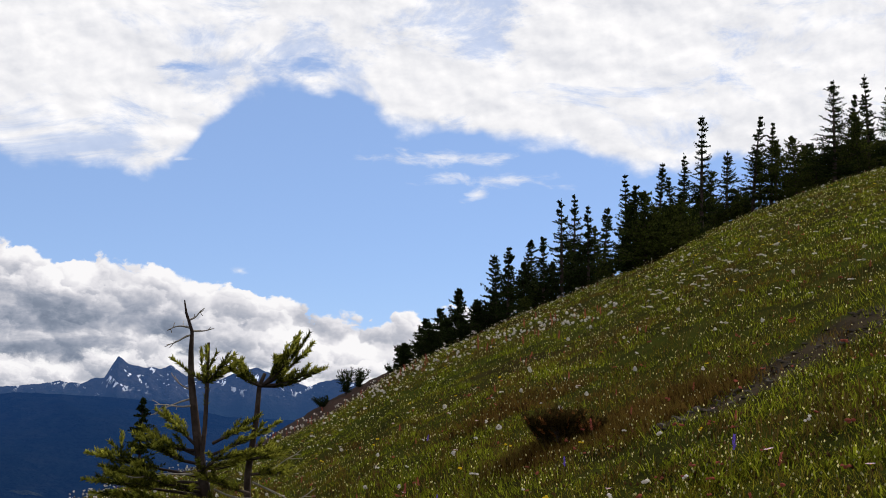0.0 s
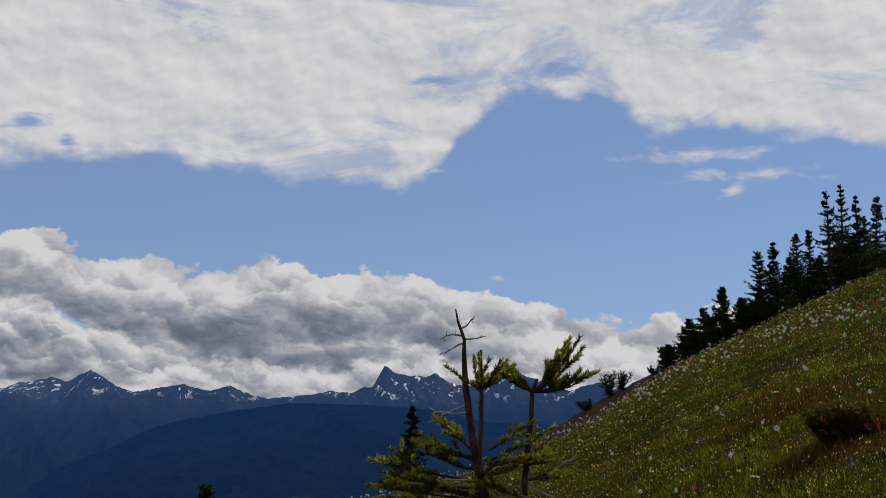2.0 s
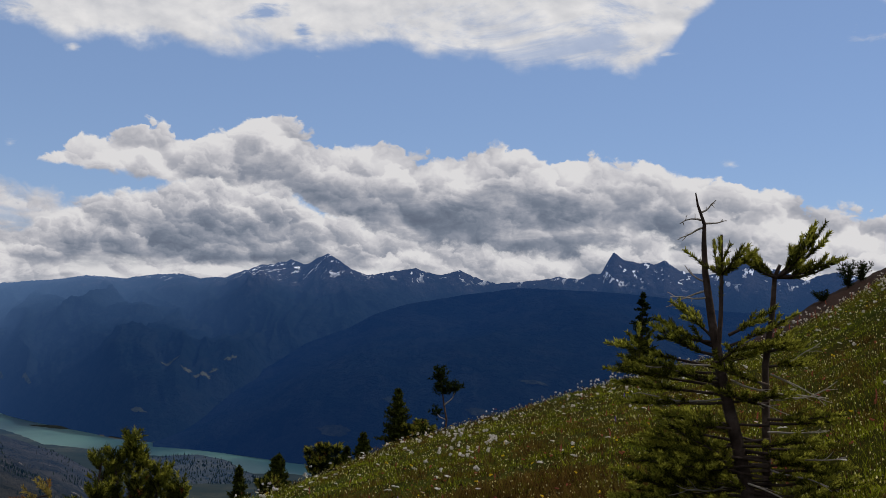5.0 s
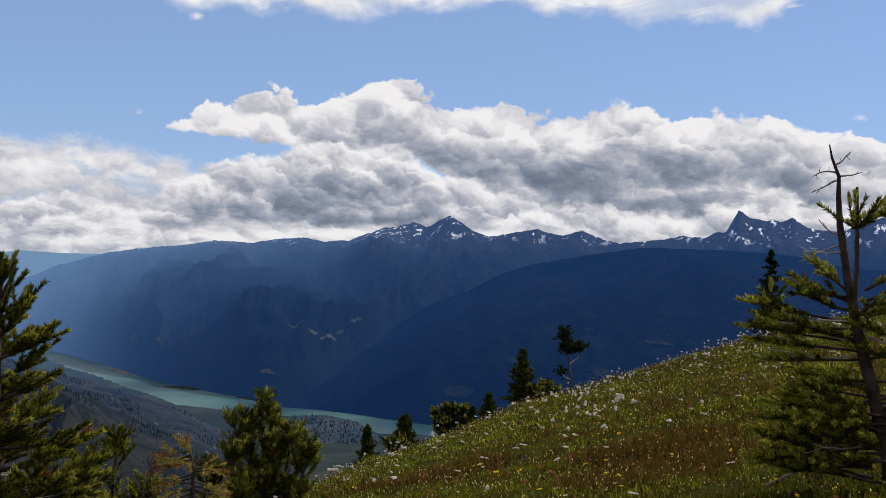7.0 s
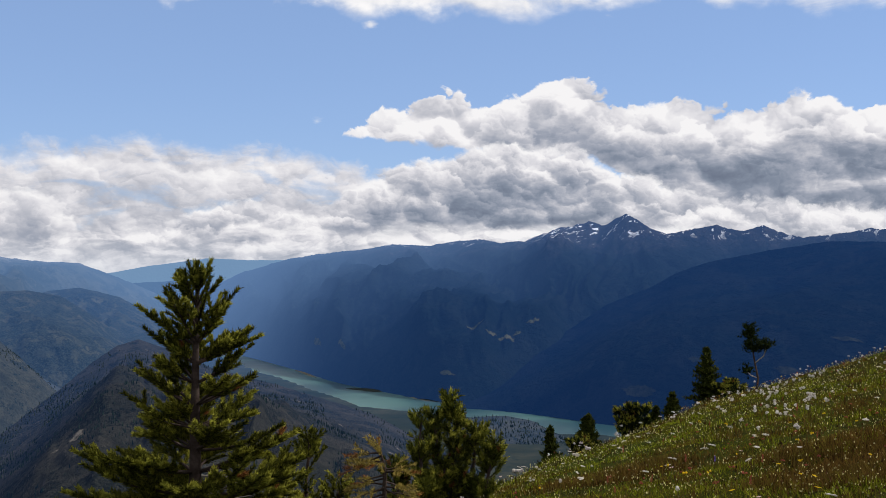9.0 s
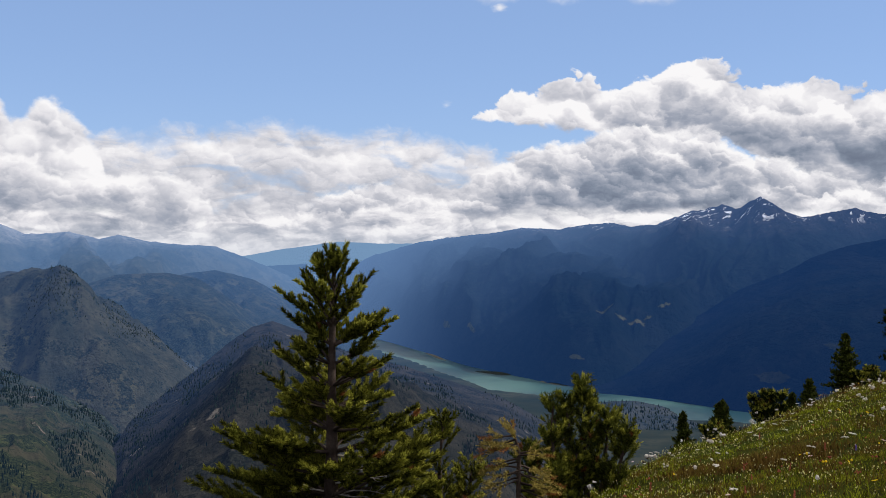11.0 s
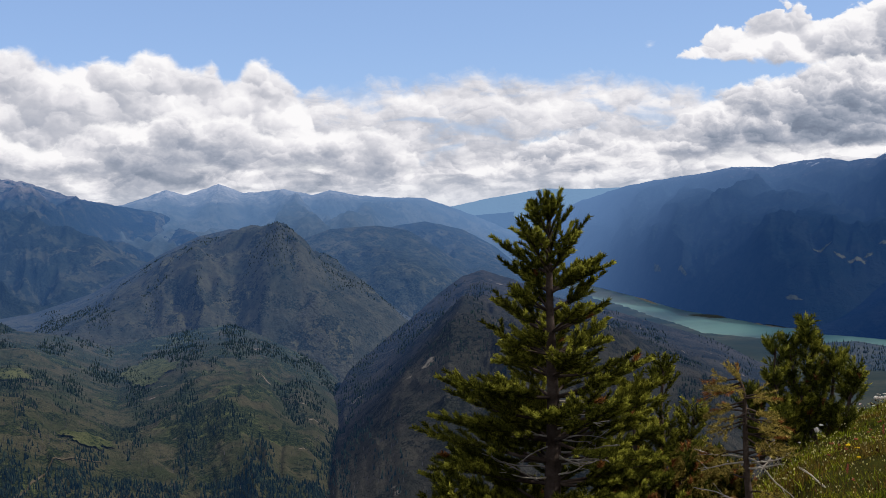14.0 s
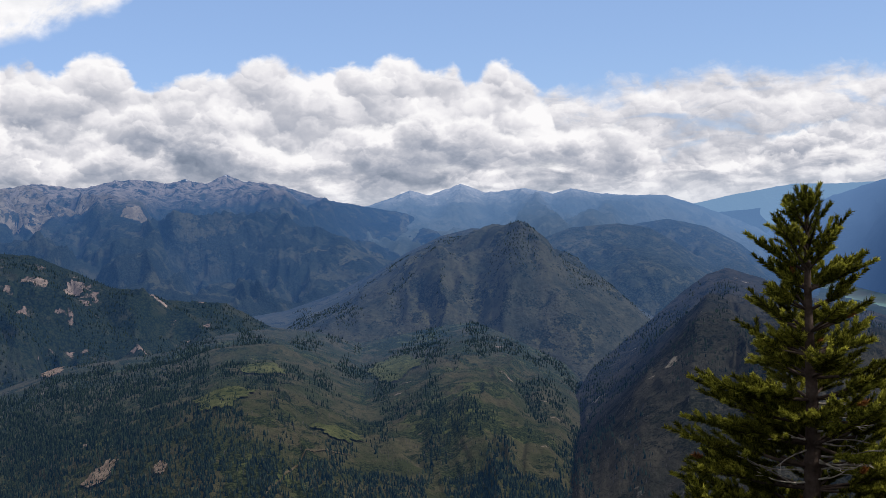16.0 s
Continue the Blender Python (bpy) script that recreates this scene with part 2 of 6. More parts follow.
# ================= materials =================
def material(name, colours, scale=2.0, rough=0.85, bump=0.3, fine=6.0, by="object", spread=0.25, air=None, sheen=0.0):
    """A matte natural surface: colours mixed by noise at two scales, bump, a little random change by object or island;
    air: haze before far land, put in as the surface's own emission.
    """
    m = bpy.data.materials.new(name)
    m.use_nodes = True
    n = Net(m.node_tree)
    geo = n.node("ShaderNodeNewGeometry")
    at = geo.outputs["Position"]
    big = n.noise(at, scale, 5.0, 0.6)
    small = n.noise(at, scale * fine, 4.0, 0.65)
    c = n.ramp(n.step(big, 0.3, 0.7, False), [(i / max(len(colours) - 1, 1), col) for i, col in enumerate(colours)])
    c = n.mix(n.step(small, 0.25, 0.8, False), c, n.mix(1.0, c, (0.55, 0.55, 0.5), "MULTIPLY"))
    rnd = geo.outputs["Random Per Island"] if by == "island" else n.node("ShaderNodeObjectInfo").outputs["Random"]
    k = n.math("MULTIPLY_ADD", rnd, 2 * spread, 1 - spread)
    c = n.mix(1.0, c, n.combine(k, k, n.math("MULTIPLY_ADD", k, 0.8, 0.2)), "MULTIPLY")
    p = n.node("ShaderNodeBsdfPrincipled")
    n.put(p.inputs["Base Color"], c)
    p.inputs["Roughness"].default_value = rough
    p.inputs["Specular IOR Level"].default_value = 0.04
    if air:
        n.put(p.inputs["Emission Color"], air)
        p.inputs["Emission Strength"].default_value = 1.0
    if bump:
        b = n.node("ShaderNodeBump")
        b.inputs["Strength"].default_value = bump
        b.inputs["Distance"].default_value = 0.4 / (scale * fine)
        n.put(b.inputs["Height"], small)
        n.put(p.inputs["Normal"], b.outputs[0])
    o = n.node("ShaderNodeOutputMaterial")
    n.put(o.inputs[0], p.outputs[0])
    return m


def leaf(name, colours, spread=0.65, glow=0.35, rough=0.7, air=None):
    """Thin green stuff that lets some light through, each blade or needle a little different; air: haze put in as
    emission of far plants.
    """
    m = bpy.data.materials.new(name)
    m.use_nodes = True
    n = Net(m.node_tree)
    geo = n.node("ShaderNodeNewGeometry")
    big = n.noise(geo.outputs["Position"], 1.3, 4.0, 0.6)
    rnd = geo.outputs["Random Per Island"]
    c = n.ramp(n.math("ADD", n.math("MULTIPLY", n.step(big, 0.3, 0.7, False), 0.55), n.math("MULTIPLY", rnd, 0.45)), [(i / max(len(colours) - 1, 1), col) for i, col in enumerate(colours)])
    k = n.math("MULTIPLY_ADD", rnd, 2 * spread, 1 - spread)
    c = n.mix(1.0, c, n.combine(k, k, k), "MULTIPLY")
    p = n.node("ShaderNodeBsdfPrincipled")
    n.put(p.inputs["Base Color"], c)
    p.inputs["Roughness"].default_value = rough
    p.inputs["Specular IOR Level"].default_value = 0.0
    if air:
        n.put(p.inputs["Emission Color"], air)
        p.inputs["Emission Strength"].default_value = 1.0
    t = n.node("ShaderNodeBsdfTranslucent")
    n.put(t.inputs[0], c)
    s = n.node("ShaderNodeMixShader")
    s.inputs[0].default_value = glow
    n.put(s.inputs[1], p.outputs[0])
    n.put(s.inputs[2], t.outputs[0])
    o = n.node("ShaderNodeOutputMaterial")
    n.put(o.inputs[0], s.outputs[0])
    return m


def mountain_material(name, forest, rock, snow_from=None, rock_from=0.0, air=(0, 0, 0), patch=None, scale=0.004, rock_amount=0.5, air_at=None, air_power=2.2, groves=0.5, tree=0.16, outcrop=None, pale=None):
    """Far land: dark groves, scrub and single trees below, rock and scree above rock_from metres, snow lying in gullies
    above snow_from; outcrop: bare rock in knots anywhere; air: haze put in as the land's own emission.
    """
    m = bpy.data.materials.new(name)
    m.use_nodes = True
    n = Net(m.node_tree)
    geo = n.node("ShaderNodeNewGeometry")
    at = geo.outputs["Position"]
    s = n.node("ShaderNodeSeparateXYZ")
    n.put(s.inputs[0], at)
    z = s.outputs[2]
    big, mid, small = n.noise(at, scale, 6.0, 0.6), n.noise(at, scale * 4, 7.0, 0.66, 0.4), n.noise(at, scale * 22, 5.0, 0.7)
    # scrub and grass in two tones, then groves with frayed borders, then single trees
    c = n.mix(n.step(n.noise(at, scale * 2.2, 7.0, 0.68, 0.6), 0.38, 0.62), forest[1], forest[2])
    c = n.mix(n.math("MULTIPLY", n.step(small, 0.42, 0.68), 0.55), c, n.mix(1.0, c, (0.45, 0.47, 0.5), "MULTIPLY"))
    if patch:
        c = n.mix(n.math("MULTIPLY", n.step(n.math("ADD", big, n.math("MULTIPLY", n.math("SUBTRACT", mid, 0.5), 0.6)), patch[1], patch[1] + 0.05), 0.85), c, patch[0])
    grown = n.math("ADD", n.math("ADD", n.math("MULTIPLY", mid, 0.65), n.math("MULTIPLY", big, 0.35)), n.math("MULTIPLY", n.math("SUBTRACT", small, 0.5), 0.22))
    grove = n.step(grown, 0.60 - groves * 0.2, 0.64 - groves * 0.2)
    single = n.step(n.math("SUBTRACT", n.voronoi(at, tree), n.math("MULTIPLY", n.step(grown, 0.36, 0.62), 0.30)), 0.12, 0.04)
    c = n.mix(n.math("MULTIPLY", n.math("MAXIMUM", grove, single), 0.88), c, n.mix(n.step(n.voronoi(at, tree * 1.7), 0.25, 0.7), forest[1], forest[0]))
    level = n.math("ADD", z, n.math("MULTIPLY", n.math("SUBTRACT", mid, 0.5), 160.0))
    crag = n.noise(n.vec("MULTIPLY", at, (1.0, 1.0, 0.5)), scale * 7, 8.0, 0.7, 0.8)
    bare = n.math("MULTIPLY", n.step(level, rock_from, rock_from + 90.0), n.step(crag, 0.66 - rock_amount * 0.45, 0.74 - rock_amount * 0.40))
    if outcrop:
        bare = n.math("MAXIMUM", bare, n.math("MULTIPLY", n.step(n.noise(at, scale * 3.1, 4.0, 0.6), outcrop, outcrop + 0.04), n.step(crag, 0.42, 0.54)))
    r = n.mix(n.step(n.math("MULTIPLY", n.math("ADD", small, crag), 0.5), 0.36, 0.64), rock[0], rock[1])
    c = n.mix(bare, c, r)
    if snow_from is not None:
        stretched = n.noise(n.vec("MULTIPLY", at, (1.0, 1.0, 0.55)), scale * 13, 5.0, 0.62, 0.5)
        lies = n.math("MULTIPLY", n.step(n.math("ADD", z, n.math("MULTIPLY", n.math("SUBTRACT", mid, 0.5), 120.0)), snow_from, snow_from + 50.0), n.step(stretched, 0.59, 0.61))
        c = n.mix(lies, c, (0.72, 0.75, 0.80))
    p = n.node("ShaderNodeBsdfPrincipled")
    n.put(p.inputs["Base Color"], c)
    p.inputs["Roughness"].default_value = 0.95
    p.inputs["Specular IOR Level"].default_value = 0.0
    # haze in front of the land, put in as emission of its surface
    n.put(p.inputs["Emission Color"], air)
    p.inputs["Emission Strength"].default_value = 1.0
    if air_at:  # haze imitated by the land's own glow: the farther off, the more blue emission
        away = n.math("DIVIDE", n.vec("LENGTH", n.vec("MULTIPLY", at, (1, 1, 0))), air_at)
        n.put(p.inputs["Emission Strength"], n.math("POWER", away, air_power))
        if pale:  # far haze is whiter: the glow's colour turns paler with distance
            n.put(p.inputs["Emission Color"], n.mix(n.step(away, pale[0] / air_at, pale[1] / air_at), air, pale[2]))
    b = n.node("ShaderNodeBump")
    b.inputs["Strength"].default_value = 0.8
    b.inputs["Distance"].default_value = 0.10 / scale
    n.put(b.inputs["Height"], n.math("ADD", n.math("MULTIPLY", small, 0.5), n.math("MULTIPLY", crag, 0.8)))
    n.put(p.inputs["Normal"], b.outputs[0])
    o = n.node("ShaderNodeOutputMaterial")
    n.put(o.inputs[0], p.outputs[0])
    return m


MAT = {}
# near-black forest tones, with cloud shade over the far mountains put into them
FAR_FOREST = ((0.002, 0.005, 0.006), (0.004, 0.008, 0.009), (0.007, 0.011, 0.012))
# haze of the far ranges, put in as their own blue emission
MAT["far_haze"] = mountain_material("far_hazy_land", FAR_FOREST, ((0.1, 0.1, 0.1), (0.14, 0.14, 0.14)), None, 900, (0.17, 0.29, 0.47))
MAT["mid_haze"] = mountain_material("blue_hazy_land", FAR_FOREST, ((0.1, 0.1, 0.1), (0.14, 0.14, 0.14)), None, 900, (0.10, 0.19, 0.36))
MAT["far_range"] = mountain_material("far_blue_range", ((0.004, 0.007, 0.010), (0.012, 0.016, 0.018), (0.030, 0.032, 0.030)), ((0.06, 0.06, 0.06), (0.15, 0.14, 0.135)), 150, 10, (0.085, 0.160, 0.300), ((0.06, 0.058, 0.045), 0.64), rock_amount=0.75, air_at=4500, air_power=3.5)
# blue haze on range and spur: emission put in, growing with distance
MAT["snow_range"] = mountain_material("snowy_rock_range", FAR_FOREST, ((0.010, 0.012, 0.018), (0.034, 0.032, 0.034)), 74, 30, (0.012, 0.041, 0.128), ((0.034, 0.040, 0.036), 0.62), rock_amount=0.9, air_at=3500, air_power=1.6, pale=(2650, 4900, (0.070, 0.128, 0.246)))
# the spur's cloud shadow lies in these dark colours and the weaker glow
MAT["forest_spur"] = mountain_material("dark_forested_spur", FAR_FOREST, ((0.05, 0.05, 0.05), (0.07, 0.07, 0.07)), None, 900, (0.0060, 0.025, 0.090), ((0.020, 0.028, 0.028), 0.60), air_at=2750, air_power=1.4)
# haze before hills, clearings and crags: blue emission put into each material
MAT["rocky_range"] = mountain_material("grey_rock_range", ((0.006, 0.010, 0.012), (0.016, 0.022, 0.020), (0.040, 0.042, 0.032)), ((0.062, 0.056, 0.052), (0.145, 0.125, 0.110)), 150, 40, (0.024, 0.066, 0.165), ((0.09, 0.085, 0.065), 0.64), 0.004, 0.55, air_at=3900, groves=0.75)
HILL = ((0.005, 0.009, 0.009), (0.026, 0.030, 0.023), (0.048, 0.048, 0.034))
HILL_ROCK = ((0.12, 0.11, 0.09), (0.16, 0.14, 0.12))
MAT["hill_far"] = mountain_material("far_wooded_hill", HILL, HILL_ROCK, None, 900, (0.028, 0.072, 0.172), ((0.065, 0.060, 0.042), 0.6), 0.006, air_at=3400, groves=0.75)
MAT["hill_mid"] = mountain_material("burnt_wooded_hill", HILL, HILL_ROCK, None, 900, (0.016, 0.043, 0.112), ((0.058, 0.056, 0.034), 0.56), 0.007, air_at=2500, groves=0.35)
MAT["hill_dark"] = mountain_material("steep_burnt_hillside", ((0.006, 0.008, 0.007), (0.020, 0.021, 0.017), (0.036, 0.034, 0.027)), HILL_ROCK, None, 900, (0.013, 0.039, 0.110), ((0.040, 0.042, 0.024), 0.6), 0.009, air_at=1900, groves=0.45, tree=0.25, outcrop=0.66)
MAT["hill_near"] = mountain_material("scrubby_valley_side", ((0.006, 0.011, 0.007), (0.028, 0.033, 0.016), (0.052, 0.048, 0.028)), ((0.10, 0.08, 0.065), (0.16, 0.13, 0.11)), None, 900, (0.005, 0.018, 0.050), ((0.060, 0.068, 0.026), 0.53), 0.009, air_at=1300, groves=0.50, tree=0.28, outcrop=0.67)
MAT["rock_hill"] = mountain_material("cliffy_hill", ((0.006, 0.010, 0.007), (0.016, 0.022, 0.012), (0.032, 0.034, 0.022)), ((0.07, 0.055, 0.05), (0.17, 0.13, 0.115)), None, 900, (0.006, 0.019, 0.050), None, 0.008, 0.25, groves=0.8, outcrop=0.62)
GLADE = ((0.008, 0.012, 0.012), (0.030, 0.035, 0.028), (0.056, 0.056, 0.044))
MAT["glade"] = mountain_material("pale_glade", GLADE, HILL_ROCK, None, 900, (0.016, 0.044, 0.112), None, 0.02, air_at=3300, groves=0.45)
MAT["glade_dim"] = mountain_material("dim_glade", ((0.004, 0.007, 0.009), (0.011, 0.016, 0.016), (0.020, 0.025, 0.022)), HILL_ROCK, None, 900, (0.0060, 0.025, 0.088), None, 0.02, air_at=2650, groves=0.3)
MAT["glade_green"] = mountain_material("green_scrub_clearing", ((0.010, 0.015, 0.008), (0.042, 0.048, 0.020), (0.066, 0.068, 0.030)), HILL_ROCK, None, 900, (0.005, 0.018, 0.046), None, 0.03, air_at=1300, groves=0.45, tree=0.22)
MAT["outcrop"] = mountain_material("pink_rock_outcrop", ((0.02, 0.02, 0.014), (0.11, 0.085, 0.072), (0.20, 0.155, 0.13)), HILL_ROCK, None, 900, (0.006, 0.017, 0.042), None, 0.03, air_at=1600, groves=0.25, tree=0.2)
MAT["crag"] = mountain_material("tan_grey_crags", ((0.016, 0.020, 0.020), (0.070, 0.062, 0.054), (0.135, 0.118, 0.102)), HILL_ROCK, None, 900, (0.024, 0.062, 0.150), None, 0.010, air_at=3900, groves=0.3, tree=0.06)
MAT["scree"] = material("red_brown_scree", [(0.014, 0.0042, 0.0018), (0.024, 0.0080, 0.0036), (0.016, 0.0085, 0.0034)], 0.25, fine=9)
MAT["track"] = material("pale_dirt", [(0.06, 0.05, 0.035), (0.09, 0.078, 0.058)], 0.05, fine=6)
MAT["shore_wood"] = material("dark_shore_woods", [(0.010, 0.016, 0.016), (0.022, 0.028, 0.024)], 0.05, fine=6)
MAT["sand"] = material("pale_sand_and_gravel", [(0.10, 0.095, 0.085), (0.16, 0.15, 0.13)], 0.02, fine=6)
MAT["bark"] = material("grey_brown_bark", [(0.022, 0.015, 0.013), (0.050, 0.036, 0.031), (0.090, 0.068, 0.059)], 9.0, fine=5, bump=0.8)
MAT["dead_wood"] = material("weathered_dead_wood", [(0.20, 0.17, 0.15), (0.42, 0.38, 0.35)], 14.0, fine=4, bump=0.6)
MAT["needle"] = leaf("fir_needles", [(0.017, 0.023, 0.004), (0.056, 0.060, 0.009), (0.140, 0.134, 0.019)], glow=0.30)
# young growth, brightened so that sunlight on the tips is in the colour
MAT["needle_new"] = leaf("young_and_sunlit_fir_needles", [(0.17, 0.175, 0.022), (0.30, 0.29, 0.045)], glow=0.4)
MAT["needle_rust"] = leaf("rusty_dying_needles", [(0.14, 0.05, 0.02), (0.22, 0.10, 0.03)], glow=0.3)
MAT["needle_dry"] = leaf("yellow_dry_needles", [(0.13, 0.10, 0.022), (0.27, 0.21, 0.055)], glow=0.35)
MAT["needle_dark"] = leaf("dark_spruce_needles", [(0.007, 0.011, 0.004), (0.014, 0.021, 0.006), (0.026, 0.034, 0.009)], glow=0.16)
MAT["needle_pine"] = leaf("pine_needles", [(0.020, 0.026, 0.005), (0.056, 0.064, 0.010), (0.110, 0.114, 0.018)], glow=0.30)
MAT["grass"] = leaf("meadow_grass", [(0.104, 0.060, 0.008), (0.110, 0.092, 0.008), (0.142, 0.140, 0.012)], spread=0.8, glow=0.40)
MAT["herb"] = leaf("broad_green_herb_leaves", [(0.048, 0.052, 0.005), (0.098, 0.114, 0.008), (0.162, 0.176, 0.013)], spread=0.85, glow=0.40)
MAT["dry_grass"] = leaf("dry_brown_grass", [(0.060, 0.030, 0.012), (0.095, 0.060, 0.018), (0.08, 0.045, 0.018)], glow=0.3)
MAT["dry_leaf"] = leaf("russet_heath_leaves", [(0.060, 0.030, 0.009), (0.082, 0.048, 0.012), (0.062, 0.055, 0.012)], glow=0.3)
MAT["needle_heath"] = leaf("russet_heath_needles", [(0.026, 0.017, 0.006), (0.045, 0.027, 0.009), (0.034, 0.034, 0.008)], glow=0.25)
MAT["needle_mid"] = leaf("green_spruce_needles", [(0.014, 0.020, 0.005), (0.032, 0.040, 0.008), (0.056, 0.064, 0.012)], glow=0.25)
MAT["seed"] = leaf("pale_seed_heads_and_glints", [(0.34, 0.31, 0.14), (0.62, 0.57, 0.34)], glow=0.4)
MAT["seed_dark"] = leaf("brown_seed_heads", [(0.05, 0.024, 0.014), (0.10, 0.05, 0.022)], glow=0.3)
MAT["stem"] = leaf("flower_stem", [(0.07, 0.08, 0.02), (0.10, 0.07, 0.03)], glow=0.2)
MAT["white_petal"] = leaf("white_petals", [(0.48, 0.44, 0.42), (0.62, 0.58, 0.56)], 0.15, 0.4)
MAT["pink_petal"] = leaf("pink_petals", [(0.62, 0.42, 0.52), (0.72, 0.55, 0.64)], 0.15, 0.4)
MAT["yellow_petal"] = leaf("yellow_petals", [(0.62, 0.42, 0.02), (0.70, 0.52, 0.03)], 0.15, 0.4)
MAT["red_bract"] = leaf("dull_red_bracts", [(0.20, 0.05, 0.04), (0.30, 0.09, 0.06)], 0.2, 0.3)
MAT["violet_petal"] = leaf("violet_petals", [(0.10, 0.06, 0.35), (0.16, 0.10, 0.45)], 0.2, 0.3)
# blue haze before the far trees, put in as their own faint emission
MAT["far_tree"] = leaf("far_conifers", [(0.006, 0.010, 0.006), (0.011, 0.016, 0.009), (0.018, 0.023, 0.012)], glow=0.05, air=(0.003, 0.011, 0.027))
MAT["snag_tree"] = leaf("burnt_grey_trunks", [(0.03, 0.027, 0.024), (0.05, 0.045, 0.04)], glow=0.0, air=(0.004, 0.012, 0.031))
MAT["stone"] = material("grey_slate_shards", [(0.035, 0.028, 0.023), (0.065, 0.054, 0.046)], 6.0, fine=5)


def ground_material():
    m = bpy.data.materials.new("meadow_soil_and_valley_floor")
    m.use_nodes = True
    n = Net(m.node_tree)
    at = n.node("ShaderNodeNewGeometry").outputs["Position"]
    r = n.vec("LENGTH", n.vec("MULTIPLY", at, (1, 1, 0)))
    big, small = n.noise(at, 0.22, 5.0, 0.6), n.noise(at, 2.6, 6.0, 0.7)
    near = n.ramp(n.step(big, 0.3, 0.7, False), [(0.0, (0.026, 0.018, 0.008)), (0.45, (0.028, 0.030, 0.006)), (1.0, (0.030, 0.042, 0.006))])
    near = n.mix(n.step(small, 0.35, 0.75), near, (0.010, 0.010, 0.004))
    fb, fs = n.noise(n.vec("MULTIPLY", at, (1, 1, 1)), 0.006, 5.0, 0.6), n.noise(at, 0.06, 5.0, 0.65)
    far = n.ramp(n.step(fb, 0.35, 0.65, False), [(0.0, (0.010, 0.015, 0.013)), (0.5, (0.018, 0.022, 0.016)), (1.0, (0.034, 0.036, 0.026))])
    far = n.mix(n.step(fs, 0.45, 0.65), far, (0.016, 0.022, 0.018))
    sep2 = n.node("ShaderNodeSeparateXYZ")
    n.put(sep2.inputs[0], at)
    px, py = n.math("SUBTRACT", sep2.outputs[0], 1.75), n.math("SUBTRACT", sep2.outputs[1], 8.5)
    k = n.math("DIVIDE", n.math("ADD", n.math("MULTIPLY", px, 1.55), n.math("MULTIPLY", py, 1.15)), 3.725, clamp=True)
    off = n.vec("LENGTH", n.combine(n.math("SUBTRACT", px, n.math("MULTIPLY", k, 1.55)), n.math("SUBTRACT", py, n.math("MULTIPLY", k, 1.15)), 0.0))
    bare = n.step(n.math("ADD", off, n.math("MULTIPLY", n.math("SUBTRACT", small, 0.5), 0.5)), 0.42, 0.2)
    near = n.mix(bare, near, n.mix(n.step(small, 0.3, 0.7), (0.018, 0.014, 0.009), (0.042, 0.032, 0.023)))
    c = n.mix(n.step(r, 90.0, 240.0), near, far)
    p = n.node("ShaderNodeBsdfPrincipled")
    n.put(p.inputs["Base Color"], c)
    p.inputs["Roughness"].default_value = 0.95
    p.inputs["Specular IOR Level"].default_value = 0.0
    # haze over the valley floor: blue emission put in, stronger further off
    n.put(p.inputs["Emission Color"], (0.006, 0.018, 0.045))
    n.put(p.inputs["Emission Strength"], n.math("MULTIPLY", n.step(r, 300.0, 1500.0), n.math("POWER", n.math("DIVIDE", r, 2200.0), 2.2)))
    b = n.node("ShaderNodeBump")
    b.inputs["Strength"].default_value = 0.6
    b.inputs["Distance"].default_value = 0.06
    n.put(b.inputs["Height"], small)
    n.put(p.inputs["Normal"], b.outputs[0])
    o = n.node("ShaderNodeOutputMaterial")
    n.put(o.inputs[0], p.outputs[0])
    return m


def water_material():
    m = bpy.data.materials.new("milky_lake_water")
    m.use_nodes = True
    n = Net(m.node_tree)
    at = n.node("ShaderNodeNewGeometry").outputs["Position"]
    c = n.mix(n.step(n.noise(at, 0.004, 4.0, 0.6, 0.6), 0.4, 0.65), (0.016, 0.050, 0.068), (0.056, 0.125, 0.124))
    p = n.node("ShaderNodeBsdfPrincipled")
    n.put(p.inputs["Base Color"], c)
    p.inputs["Roughness"].default_value = 0.3
    p.inputs["Specular IOR Level"].default_value = 0.1
    b = n.node("ShaderNodeBump")
    b.inputs["Strength"].default_value = 0.25
    n.put(b.inputs["Height"], n.noise(at, 0.3, 3.0))
    n.put(p.inputs["Normal"], b.outputs[0])
    o = n.node("ShaderNodeOutputMaterial")
    n.put(o.inputs[0], p.outputs[0])
    return m


MAT["ground"], MAT["water"] = ground_material(), water_material()

# ================= the land =================
RNG = np.random.default_rng(7)
LATTICE = RNG.random((256, 256))


def lattice_noise(x, y):
    xi, yi = np.floor(x).astype(int), np.floor(y).astype(int)
    fx, fy = x - xi, y - yi
    fx, fy = fx * fx * (3 - 2 * fx), fy * fy * (3 - 2 * fy)
    g = lambda a, b: LATTICE[a % 256, b % 256]
    return (g(xi, yi) * (1 - fx) + g(xi + 1, yi) * fx) * (1 - fy) + (g(xi, yi + 1) * (1 - fx) + g(xi + 1, yi + 1) * fx) * fy


def fbm(x, y, octaves=5, gain=0.5, ridged=False):
    """Layered noise, about -1 to 1."""
    total, amp, size = 0.0, 1.0, 0.0
    for i in range(octaves):
        v = 2 * lattice_noise(x * 2 ** i + 17.3 * i, y * 2 ** i + 9.1 * i) - 1
        if ridged:
            v = 1 - 2 * np.abs(v)
        total, size, amp = total + amp * v, size + amp, amp * gain
    return total / size


